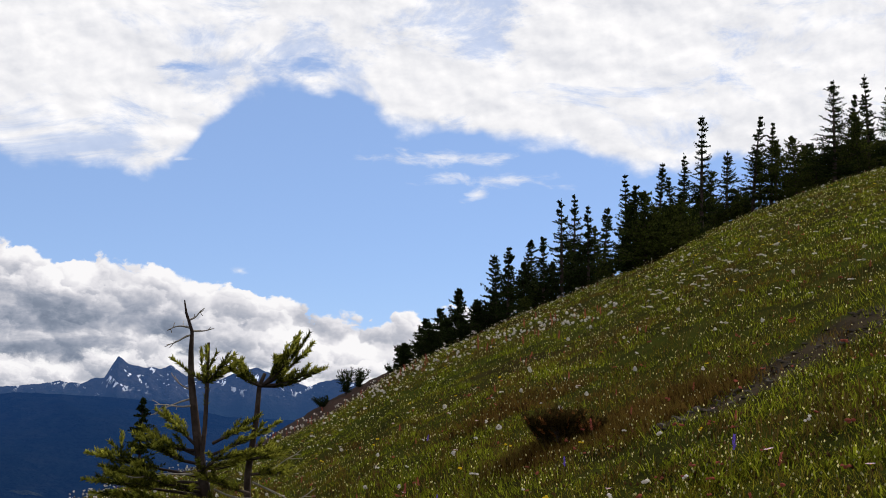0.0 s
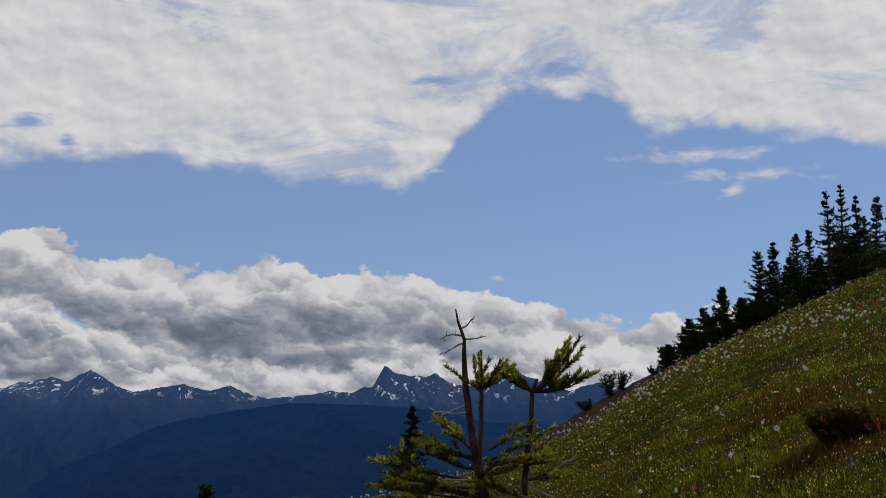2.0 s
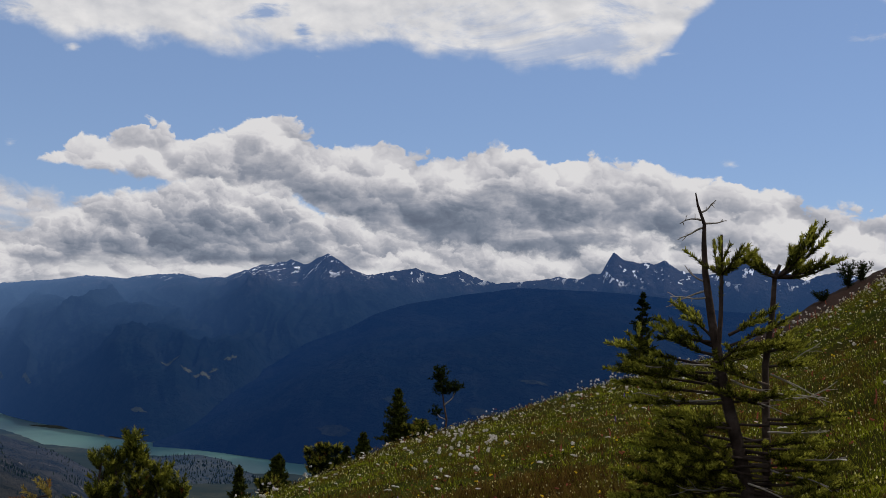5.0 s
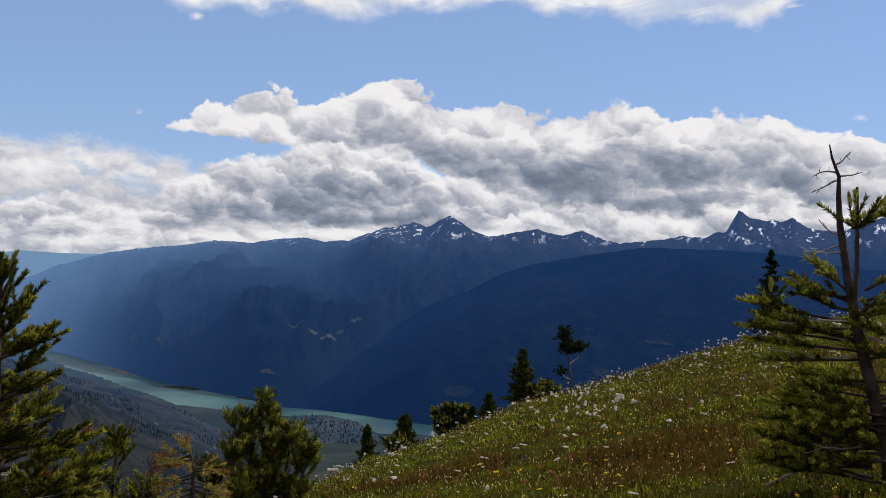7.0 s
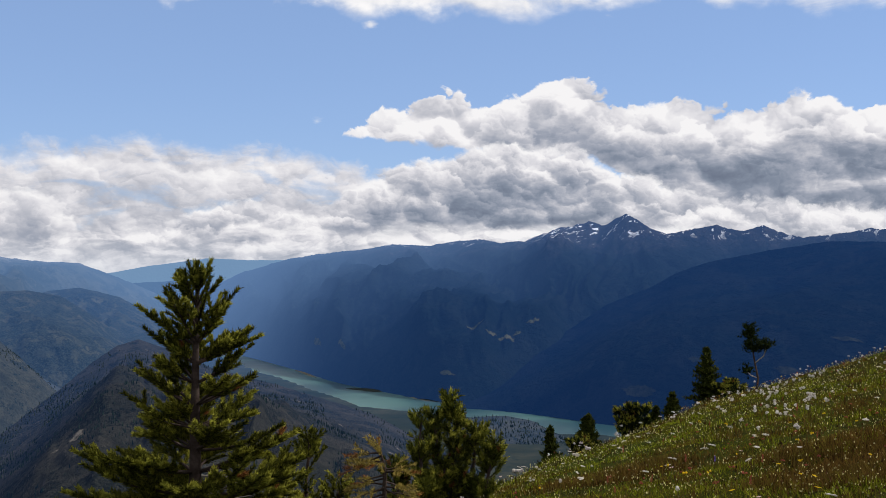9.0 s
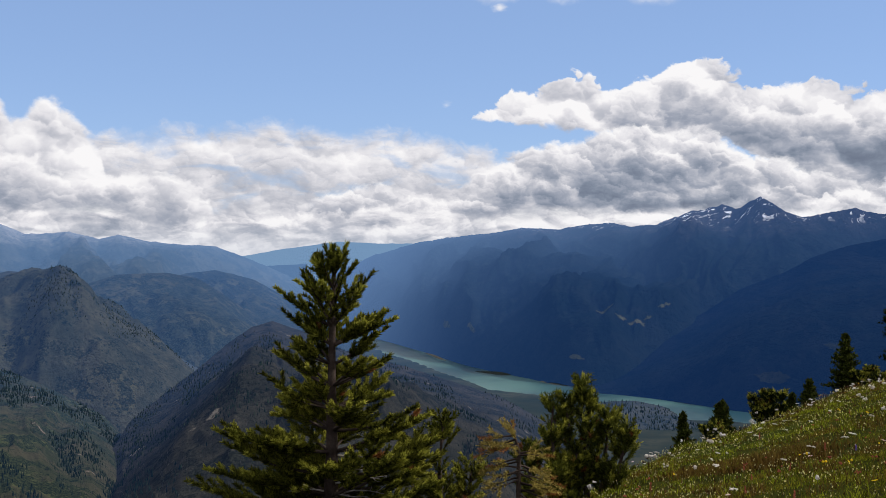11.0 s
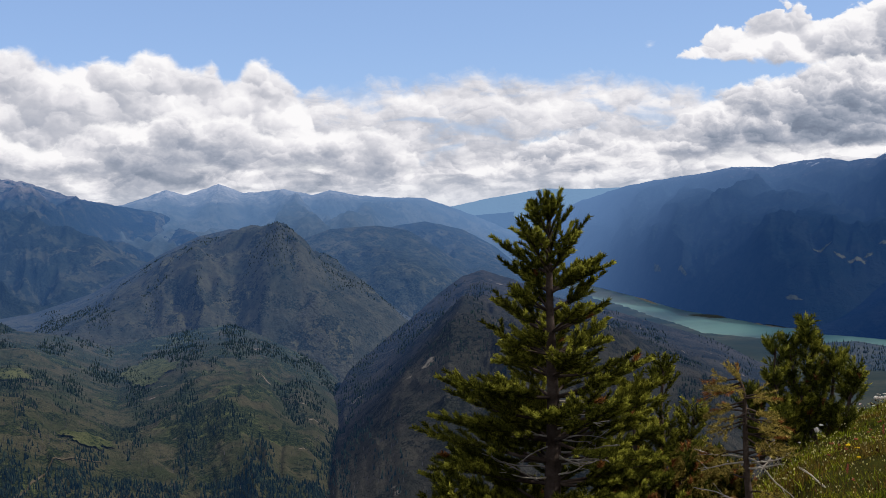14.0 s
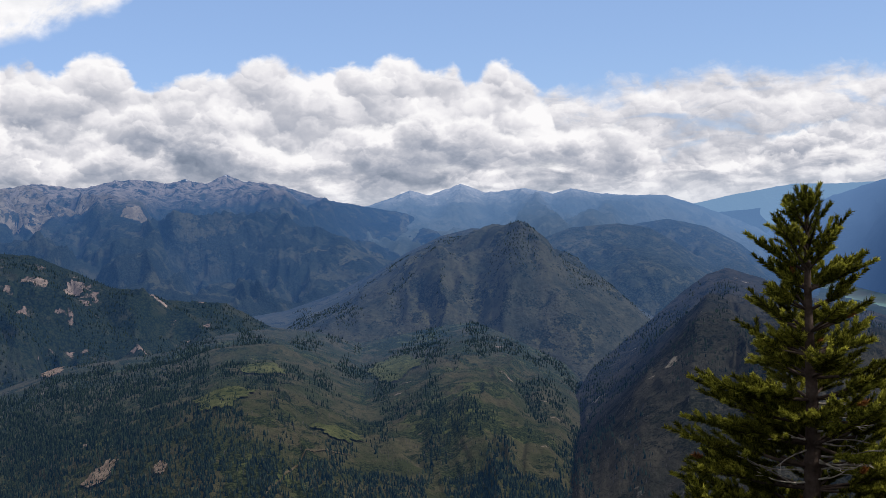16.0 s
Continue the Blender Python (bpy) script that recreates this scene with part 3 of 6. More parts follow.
def sheet_mesh(name, X, Y, Z, mat, wrap=False):
    """A grid of points as one smooth mesh."""
    nu, nv = X.shape
    co = np.stack([X, Y, Z], -1).reshape(-1, 3)
    iu, iv = np.meshgrid(np.arange(nu if wrap else nu - 1), np.arange(nv - 1), indexing="ij")
    ju = (iu + 1) % nu
    faces = np.stack([iu * nv + iv, ju * nv + iv, ju * nv + iv + 1, iu * nv + iv + 1], -1).reshape(-1, 4)
    return quick_mesh(name, co, faces, mat, smooth=True)


def quick_mesh(name, co, faces, mat, smooth=False):
    faces = np.asarray(faces)
    me = bpy.data.meshes.new(name)
    me.vertices.add(len(co))
    me.vertices.foreach_set("co", np.asarray(co, dtype=np.float32).ravel())
    k = faces.shape[1]
    me.loops.add(faces.size)
    me.loops.foreach_set("vertex_index", faces.astype(np.int32).ravel())
    me.polygons.add(len(faces))
    me.polygons.foreach_set("loop_start", np.arange(0, faces.size, k, dtype=np.int32))
    me.polygons.foreach_set("use_smooth", np.full(len(faces), smooth))
    me.update(calc_edges=True)
    me.materials.append(MAT[mat])
    return me


# The near hillside: along each bearing, the elevation of its brow as seen from the eye, and how far off the brow is.
BROW = [(-180, -6, 15), (-120, 4, 30), (-60, 12, 50), (-35, 14.0, 60), (-19.3, 11.9, 60), (-16.5, 11.1, 60), (-13.6, 10.1, 60), (-11.6, 9.2, 60), (-7.9, 7.4, 58), (-5.4, 6.3, 55), (-2.8, 5.1, 52), (-1.1, 4.25, 51), (0.7, 3.4, 50), (2.2, 2.6, 48), (3.4, 1.7, 47), (4.7, 0.8, 45),
        (6.6, -0.35, 43), (7.5, -0.85, 42), (10, -1.7, 40), (14.1, -2.85, 38), (17.3, -3.9, 35), (20.6, -4.95, 33), (24, -5.95, 32), (26.8, -7.1, 28), (28.8, -7.85, 26), (31.2, -8.75, 23), (33.1, -9.6, 20), (36, -11.1, 16), (40, -14.5, 12),
        (46, -20, 10), (60, -26, 8), (90, -26, 8), (130, -20, 9), (180, -6, 15)]
BROW_AZ = np.array([b[0] for b in BROW], float)
LAKE_Z = -260.0


def hill_height(a, r):
    tilt = np.interp(a, BROW_AZ, [math.tan(radians(b[1])) for b in BROW])
    brow = np.interp(a, BROW_AZ, [b[2] for b in BROW])
    return EYE + r * tilt - EYE * (1 - r / brow) ** 2


def ground_height(a, r):
    a, r = np.asarray(a, float), np.asarray(r, float)
    x, y = -np.sin(np.radians(a)) * r, np.cos(np.radians(a)) * r
    near = hill_height(a, r) + (0.10 * fbm(x * 0.35, y * 0.35, 4) + 0.07 * fbm(x * 1.3 + 4, y * 1.3, 3)) * np.clip(r / 6, 0, 1) + 0.5 * fbm(x * 0.05, y * 0.05, 3) * np.clip((r - 25) / 60, 0, 1)
    wet = np.clip((r - lake_near(a)) / 25, 0, 1) * np.clip((lake_far(a) - r) / 25, 0, 1) * (a > 5) * (a < 48)
    floor = LAKE_Z + 2.5 + 2.0 * fbm(x * 0.004, y * 0.004, 3) - 9.0 * wet
    return np.maximum(near, floor)


def lake_near(a):
    return np.interp(a, [5, 20, 28.1, 30.4, 31.2, 34.4, 36.7, 39.0, 41.2, 43.7, 46, 48], [1800, 1900, 2040, 2060, 2225, 2272, 2363, 2460, 2810, 3360, 4200, 4700])


def lake_far(a):
    shore = np.interp(a, [5, 20, 27.7, 29.9, 31.9, 34.7, 36.5, 38.7, 40.7, 42.0, 42.9, 44.6, 47, 48], [2000, 2080, 2215, 2380, 2420, 2500, 2680, 2900, 3096, 3455, 3900, 4181, 4700, 4720])
    return shore + 60 * fbm(np.asarray(a) * 1.3, np.asarray(a) * 0.0 + 3.0, 3)


AZ = np.concatenate([np.arange(-180, -24, 3.0), np.arange(-24, 56, 0.33), np.arange(56, 84, 1.0), np.arange(84, 180, 3.0)])
RAD = np.concatenate([np.linspace(0.02, 4, 17), np.geomspace(4.15, 90, 190), np.geomspace(95, 1650, 32), np.linspace(1690, 4950, 130)])
GA, GR = np.meshgrid(AZ, RAD, indexing="ij")
GX, GY = -np.sin(np.radians(GA)) * GR, np.cos(np.radians(GA)) * GR
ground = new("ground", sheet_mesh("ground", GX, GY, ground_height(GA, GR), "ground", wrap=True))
tagged(ground, "grassy alpine hillside falling away to a wide valley floor", "ground", kind="structure")

la = np.linspace(5, 48, 160)
lv = np.linspace(0, 1, 14)
LA, LV = np.meshgrid(la, lv, indexing="ij")
LR = (lake_near(LA) - 40) * (1 - LV) + (lake_far(LA) + 40) * LV
lake = new("lake", sheet_mesh("lake", -np.sin(np.radians(LA)) * LR, np.cos(np.radians(LA)) * LR, np.full_like(LA, LAKE_Z), "water"))
tagged(lake, "milky turquoise lake winding along the valley floor", "lake", kind="structure")


class Ridge:
    """A mountain range: its crest (bearing, elevation seen from the eye, distance), its foot (distance and height), and relief."""

    def __init__(self, crest, foot, foot_z, relief=0.1, spur=0.35, jag=0.05, bulge=1.15, seed=0.0, behind=0.12, spines=()):
        self.crest, self.foot, self.foot_z = crest, foot, foot_z
        self.relief, self.spur, self.jag, self.bulge, self.seed, self.behind, self.spines = relief, spur, jag, bulge, seed, behind, spines

    def place(self, a, v):
        """Points at bearings a, v from 0 at the foot to 1 at the crest and on behind it."""
        ca = [c[0] for c in self.crest]
        e = np.interp(a, ca, [c[1] for c in self.crest])
        rc = np.interp(a, ca, [c[2] for c in self.crest])
        rf = sum(np.interp(a + k * 0.45, [f[0] for f in self.foot], [f[1] for f in self.foot]) for k in range(-4, 5)) / 9
        zc = EYE + rc * np.tan(np.radians(e))
        tooth = self.jag * 16 * fbm(a * 1.9 + self.seed, a * 0 + self.seed, 6, 0.66, True)
        up = np.clip(v, 0, 1)
        r = rf + (rc - rf) * v
        z = self.foot_z + (zc - self.foot_z) * up ** self.bulge
        z = z + tooth * up ** 14
        for top_az, foot_az, gain, wide in self.spines:
            mid = foot_az + (top_az - foot_az) * up ** 0.8
            z = z + gain * np.clip(1 - np.abs(a - mid) * math.pi / 180 * r / wide, 0, 1) * 6.0 * up * (1 - up) ** 2.2
        over = np.clip(v - 1, 0, 1)
        z = z - over * (rc - rf) * 0.6
        span = (zc - self.foot_z)
        size = self.spur
        arc = np.radians(a) * rc
        wx, wy = fbm(arc / size + self.seed, r / size, 3), fbm(arc / size, r / size + self.seed + 5, 3)
        gully = fbm(arc / size + 0.55 * wx + self.seed, r / (size * 2.1) + 0.5 * wy, 6, 0.5, True)
        rough = fbm(arc * 6 / size + self.seed, r * 4 / size, 4, 0.6)
        hold = np.clip(np.clip(1 - v, 0, 1) * 4, 0, 1) ** 0.8 * np.clip(v * 6, 0.15, 1)
        z = z + ((gully - 0.2) * 1.5 + rough * 0.16) * self.relief * span * hold
        return -np.sin(np.radians(a)) * r, np.cos(np.radians(a)) * r, z

    def build(self, name, mat, nu, nv, label, category="mountains"):
        a = np.linspace(self.crest[0][0], self.crest[-1][0], nu)
        v = np.concatenate([np.linspace(0, 1, nv), [1 + self.behind * 0.3, 1 + self.behind]])
        A, V = np.meshgrid(a, v, indexing="ij")
        ob = new(name, sheet_mesh(name, *self.place(A, V), mat))
        return tagged(ob, label, category, kind="structure")


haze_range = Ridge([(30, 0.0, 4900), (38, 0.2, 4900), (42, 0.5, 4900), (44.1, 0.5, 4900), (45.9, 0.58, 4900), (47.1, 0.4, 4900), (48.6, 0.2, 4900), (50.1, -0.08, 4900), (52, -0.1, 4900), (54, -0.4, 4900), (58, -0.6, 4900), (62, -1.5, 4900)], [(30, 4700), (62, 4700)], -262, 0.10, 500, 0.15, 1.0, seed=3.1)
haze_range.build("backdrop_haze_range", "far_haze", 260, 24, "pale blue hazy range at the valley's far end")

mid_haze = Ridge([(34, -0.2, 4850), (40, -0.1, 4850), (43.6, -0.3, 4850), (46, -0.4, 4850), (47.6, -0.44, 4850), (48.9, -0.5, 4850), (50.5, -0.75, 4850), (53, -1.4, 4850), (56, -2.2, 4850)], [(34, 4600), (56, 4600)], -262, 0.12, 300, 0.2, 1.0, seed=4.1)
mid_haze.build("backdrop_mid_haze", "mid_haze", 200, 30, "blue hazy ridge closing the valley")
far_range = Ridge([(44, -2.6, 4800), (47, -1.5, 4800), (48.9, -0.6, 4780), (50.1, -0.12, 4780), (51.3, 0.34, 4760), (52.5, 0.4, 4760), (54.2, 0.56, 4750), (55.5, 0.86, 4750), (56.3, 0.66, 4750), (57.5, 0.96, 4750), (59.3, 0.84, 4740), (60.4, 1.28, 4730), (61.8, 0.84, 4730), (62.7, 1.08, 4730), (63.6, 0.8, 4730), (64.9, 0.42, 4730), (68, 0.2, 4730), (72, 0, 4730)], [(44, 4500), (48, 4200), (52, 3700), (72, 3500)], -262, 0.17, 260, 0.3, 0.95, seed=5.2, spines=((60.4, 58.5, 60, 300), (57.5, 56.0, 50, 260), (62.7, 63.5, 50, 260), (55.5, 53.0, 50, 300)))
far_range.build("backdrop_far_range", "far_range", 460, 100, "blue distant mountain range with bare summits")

CREST_EAST = [(0, 1.6), (3, 1.9), (4.7, 2.3), (5.5, 2.1), (6.1, 1.9), (6.8, 2.2), (7.5, 2.4), (8.4, 2.68), (9.1, 2.5), (10.1, 2.05), (11.1, 2.1), (11.6, 2.3), (12.1, 2.68), (12.5, 2.48), (13.2, 2.5), (13.8, 2.62), (14.35, 2.95), (14.9, 2.02), (15.3, 1.98), (15.8, 1.7), (16.7, 1.8), (17.7, 1.6), (18.7, 1.5)]
CREST_MID = [(19.5, 1.4), (20.6, 1.7), (21.2, 1.97), (22.1, 1.7), (22.8, 1.85), (23.2, 2.02), (24.5, 1.8), (25.4, 1.6), (26.0, 1.8), (26.5, 2.15), (27.15, 2.52), (27.6, 2.3), (28.2, 2.0), (28.8, 2.2), (29.6, 1.98), (30.1, 1.9), (30.8, 1.65), (31.6, 1.36), (32.8, 1.22)]
CREST_WEST = [(33.5, 1.4), (35.1, 1.3), (36.1, 1.12), (37.6, 1.2), (38.6, 1.0), (40.8, 0.78), (42.4, 0.5), (44.2, -0.02), (45.4, -0.55), (47, -1.2), (49, -2.2), (51.5, -3.3)]
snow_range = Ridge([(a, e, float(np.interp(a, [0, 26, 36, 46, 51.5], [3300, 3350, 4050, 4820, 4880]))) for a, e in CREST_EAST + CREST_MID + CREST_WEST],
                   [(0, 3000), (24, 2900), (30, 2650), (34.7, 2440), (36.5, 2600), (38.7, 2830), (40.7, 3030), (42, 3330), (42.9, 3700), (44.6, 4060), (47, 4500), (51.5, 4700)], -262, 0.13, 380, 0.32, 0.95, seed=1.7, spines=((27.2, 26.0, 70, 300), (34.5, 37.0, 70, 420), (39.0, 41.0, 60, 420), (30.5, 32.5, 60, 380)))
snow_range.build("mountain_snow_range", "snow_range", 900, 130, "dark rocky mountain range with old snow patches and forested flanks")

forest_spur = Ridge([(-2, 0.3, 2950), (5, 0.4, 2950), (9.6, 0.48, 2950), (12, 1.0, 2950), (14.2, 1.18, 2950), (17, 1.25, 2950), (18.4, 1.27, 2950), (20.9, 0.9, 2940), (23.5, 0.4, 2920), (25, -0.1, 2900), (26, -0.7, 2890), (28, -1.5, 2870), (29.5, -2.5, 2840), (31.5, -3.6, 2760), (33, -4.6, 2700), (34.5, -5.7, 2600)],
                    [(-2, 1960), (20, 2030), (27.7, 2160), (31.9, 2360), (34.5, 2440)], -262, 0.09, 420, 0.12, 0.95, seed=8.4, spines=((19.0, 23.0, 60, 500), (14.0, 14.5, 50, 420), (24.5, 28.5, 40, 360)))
forest_spur.build("mountain_forest_spur", "forest_spur", 420, 90, "dark blue forested mountain spur above the lake, cloud shadow put into its colour")

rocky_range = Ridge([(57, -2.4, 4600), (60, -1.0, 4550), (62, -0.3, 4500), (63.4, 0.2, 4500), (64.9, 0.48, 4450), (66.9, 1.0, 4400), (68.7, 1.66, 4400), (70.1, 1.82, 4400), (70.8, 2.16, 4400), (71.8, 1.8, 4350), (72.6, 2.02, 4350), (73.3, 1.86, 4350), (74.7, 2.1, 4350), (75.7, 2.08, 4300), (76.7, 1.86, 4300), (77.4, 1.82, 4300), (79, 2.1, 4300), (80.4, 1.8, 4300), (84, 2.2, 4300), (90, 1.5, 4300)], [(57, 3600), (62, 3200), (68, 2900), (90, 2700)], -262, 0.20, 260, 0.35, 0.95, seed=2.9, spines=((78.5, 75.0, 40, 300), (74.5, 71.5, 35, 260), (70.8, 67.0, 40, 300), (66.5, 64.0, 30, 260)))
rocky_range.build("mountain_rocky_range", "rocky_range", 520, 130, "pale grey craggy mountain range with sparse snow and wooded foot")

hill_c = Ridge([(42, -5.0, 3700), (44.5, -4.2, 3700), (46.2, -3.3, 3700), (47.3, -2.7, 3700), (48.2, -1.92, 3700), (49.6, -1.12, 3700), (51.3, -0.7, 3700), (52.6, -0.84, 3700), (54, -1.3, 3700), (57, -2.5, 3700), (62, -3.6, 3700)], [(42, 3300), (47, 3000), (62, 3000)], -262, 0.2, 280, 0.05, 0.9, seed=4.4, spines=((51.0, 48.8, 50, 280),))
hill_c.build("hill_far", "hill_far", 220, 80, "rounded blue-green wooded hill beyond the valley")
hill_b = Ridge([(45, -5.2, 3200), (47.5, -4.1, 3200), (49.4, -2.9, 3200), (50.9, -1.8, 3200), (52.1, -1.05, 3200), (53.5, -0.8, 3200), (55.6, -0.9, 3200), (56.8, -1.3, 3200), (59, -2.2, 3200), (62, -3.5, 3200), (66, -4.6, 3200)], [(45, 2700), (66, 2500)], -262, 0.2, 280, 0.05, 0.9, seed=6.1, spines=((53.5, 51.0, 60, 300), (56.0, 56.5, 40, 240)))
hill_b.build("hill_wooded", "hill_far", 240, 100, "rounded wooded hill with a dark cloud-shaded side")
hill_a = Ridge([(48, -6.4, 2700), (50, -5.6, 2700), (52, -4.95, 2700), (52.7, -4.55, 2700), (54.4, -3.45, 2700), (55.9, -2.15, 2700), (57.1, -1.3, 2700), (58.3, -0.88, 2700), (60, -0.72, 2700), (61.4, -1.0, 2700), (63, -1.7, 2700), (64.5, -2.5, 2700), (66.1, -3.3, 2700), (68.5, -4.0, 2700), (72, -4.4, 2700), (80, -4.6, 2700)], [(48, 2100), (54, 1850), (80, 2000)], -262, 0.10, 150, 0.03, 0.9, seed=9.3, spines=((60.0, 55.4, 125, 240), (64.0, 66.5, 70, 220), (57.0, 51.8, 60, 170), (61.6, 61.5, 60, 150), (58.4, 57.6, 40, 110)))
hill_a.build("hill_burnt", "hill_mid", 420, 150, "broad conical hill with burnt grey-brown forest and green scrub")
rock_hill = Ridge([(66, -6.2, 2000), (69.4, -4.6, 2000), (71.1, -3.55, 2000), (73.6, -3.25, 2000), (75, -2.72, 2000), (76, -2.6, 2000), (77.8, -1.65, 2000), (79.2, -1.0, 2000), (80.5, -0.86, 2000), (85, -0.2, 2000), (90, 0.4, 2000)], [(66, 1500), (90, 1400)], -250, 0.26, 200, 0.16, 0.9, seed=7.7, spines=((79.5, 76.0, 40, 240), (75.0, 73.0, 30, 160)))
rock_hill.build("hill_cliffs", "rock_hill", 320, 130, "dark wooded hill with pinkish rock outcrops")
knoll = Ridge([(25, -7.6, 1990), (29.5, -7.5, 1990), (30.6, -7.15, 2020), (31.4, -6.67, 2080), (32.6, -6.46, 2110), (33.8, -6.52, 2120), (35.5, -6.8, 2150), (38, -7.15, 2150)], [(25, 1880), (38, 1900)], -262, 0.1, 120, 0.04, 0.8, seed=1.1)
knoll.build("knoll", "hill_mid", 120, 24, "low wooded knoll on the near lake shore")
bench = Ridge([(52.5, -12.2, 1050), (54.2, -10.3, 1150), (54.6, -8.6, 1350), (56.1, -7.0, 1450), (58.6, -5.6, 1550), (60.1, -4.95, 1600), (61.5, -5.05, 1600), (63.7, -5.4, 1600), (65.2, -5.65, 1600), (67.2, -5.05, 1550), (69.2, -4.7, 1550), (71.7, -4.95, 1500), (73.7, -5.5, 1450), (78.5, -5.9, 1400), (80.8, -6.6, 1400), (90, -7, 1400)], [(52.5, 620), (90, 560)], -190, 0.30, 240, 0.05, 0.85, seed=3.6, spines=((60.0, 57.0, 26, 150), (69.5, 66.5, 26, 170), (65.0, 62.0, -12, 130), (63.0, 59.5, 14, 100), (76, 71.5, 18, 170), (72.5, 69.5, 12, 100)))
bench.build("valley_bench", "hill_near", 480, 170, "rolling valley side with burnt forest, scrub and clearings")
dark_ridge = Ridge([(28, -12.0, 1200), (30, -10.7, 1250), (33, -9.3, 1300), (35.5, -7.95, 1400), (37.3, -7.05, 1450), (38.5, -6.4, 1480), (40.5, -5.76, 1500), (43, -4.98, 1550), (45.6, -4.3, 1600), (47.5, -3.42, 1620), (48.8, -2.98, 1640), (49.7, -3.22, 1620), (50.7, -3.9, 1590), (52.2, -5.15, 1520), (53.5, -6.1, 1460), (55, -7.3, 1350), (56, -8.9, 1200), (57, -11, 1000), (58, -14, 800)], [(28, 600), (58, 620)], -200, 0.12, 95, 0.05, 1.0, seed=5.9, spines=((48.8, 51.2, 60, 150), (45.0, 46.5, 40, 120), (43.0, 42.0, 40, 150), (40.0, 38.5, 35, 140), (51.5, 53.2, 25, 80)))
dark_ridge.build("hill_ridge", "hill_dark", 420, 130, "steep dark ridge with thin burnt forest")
scree = Ridge([(1.0, 3.1, 130), (2.3, 2.75, 130), (3.4, 2.25, 128), (4.7, 1.55, 124), (5.65, 1.0, 120), (6.6, 0.35, 116), (7.7, -0.35, 114), (9, -1.1, 112), (11, -2.2, 108)], [(1.0, 62), (11, 56)], -9.0, 0.05, 14, 0.012, 0.9, seed=2.2)
scree.build("scree_slope", "scree", 90, 30, "bare red-brown scree slope beyond the meadow", "slope")


def far_trees(name, ridge, count, a0, a1, v0, v1, size, seed, label, mat="far_tree", keep=0.5, slim=0.2):
    """Many small far conifers on a hill, standing in groves."""
    g = np.random.default_rng(seed)
    a, v = g.uniform(a0, a1, count * 3), g.uniform(v0, v1, count * 3)
    grove = fbm(a * 0.9 + seed, v * 7 + seed, 4)
    pick = grove + g.normal(0, 0.10, len(a)) > (0.5 - keep)
    a, v = a[pick][:count], v[pick][:count]
    x, y, z = ridge.place(a, v)
    n = len(a)
    h = size * g.uniform(0.55, 1.25, n)
    wide = h * slim * g.uniform(0.7, 1.3, n)
    ang = g.uniform(0, 6.28, n)
    co, faces = [], []
    k = 3
    for j in range(k):
        t = ang + 2 * np.pi * j / k
        jag = wide * g.uniform(0.7, 1.3, n)
        co.append(np.stack([x + np.cos(t) * jag, y + np.sin(t) * jag, z - 0.5 + h * g.uniform(0.0, 0.15, n)], -1))
    for j in range(k):
        t = ang + 2 * np.pi * (j + 0.5) / k
        jag = wide * g.uniform(0.35, 0.75, n)
        co.append(np.stack([x + np.cos(t) * jag, y + np.sin(t) * jag, z + h * g.uniform(0.40, 0.6, n)], -1))
    co.append(np.stack([x + g.normal(0, 0.04, n) * h, y, z + h], -1))
    m = 2 * k + 1
    co = np.stack(co, 1).reshape(-1, 3)
    base = np.arange(n) * m
    for j in range(k):
        i, q = j, (j + 1) % k
        faces += [np.stack([base + i, base + q, base + k + i], -1), np.stack([base + q, base + k + q, base + k + i], -1), np.stack([base + k + i, base + k + q, base + 2 * k], -1)]
    ob = new(name, quick_mesh(name, co, np.concatenate(faces), mat))
    return tagged(ob, label, "trees", kind="stuff")


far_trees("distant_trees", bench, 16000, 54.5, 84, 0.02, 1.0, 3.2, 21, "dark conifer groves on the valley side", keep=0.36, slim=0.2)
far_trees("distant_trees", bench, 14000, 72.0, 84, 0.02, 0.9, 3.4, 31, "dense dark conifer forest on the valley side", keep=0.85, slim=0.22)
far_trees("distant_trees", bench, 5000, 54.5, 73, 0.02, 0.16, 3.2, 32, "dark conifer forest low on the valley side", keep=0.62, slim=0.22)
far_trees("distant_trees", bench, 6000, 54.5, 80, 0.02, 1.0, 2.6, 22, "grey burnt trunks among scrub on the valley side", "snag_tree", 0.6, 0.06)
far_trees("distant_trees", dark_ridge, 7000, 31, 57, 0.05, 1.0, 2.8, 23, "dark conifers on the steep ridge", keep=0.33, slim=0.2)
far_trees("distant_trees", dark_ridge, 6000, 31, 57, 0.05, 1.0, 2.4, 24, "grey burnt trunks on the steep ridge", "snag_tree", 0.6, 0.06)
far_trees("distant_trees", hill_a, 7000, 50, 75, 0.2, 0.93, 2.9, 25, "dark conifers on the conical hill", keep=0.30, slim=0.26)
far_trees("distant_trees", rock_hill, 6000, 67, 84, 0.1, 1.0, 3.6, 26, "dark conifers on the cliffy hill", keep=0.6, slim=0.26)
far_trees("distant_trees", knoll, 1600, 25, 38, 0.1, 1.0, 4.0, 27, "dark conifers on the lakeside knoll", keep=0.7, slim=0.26)


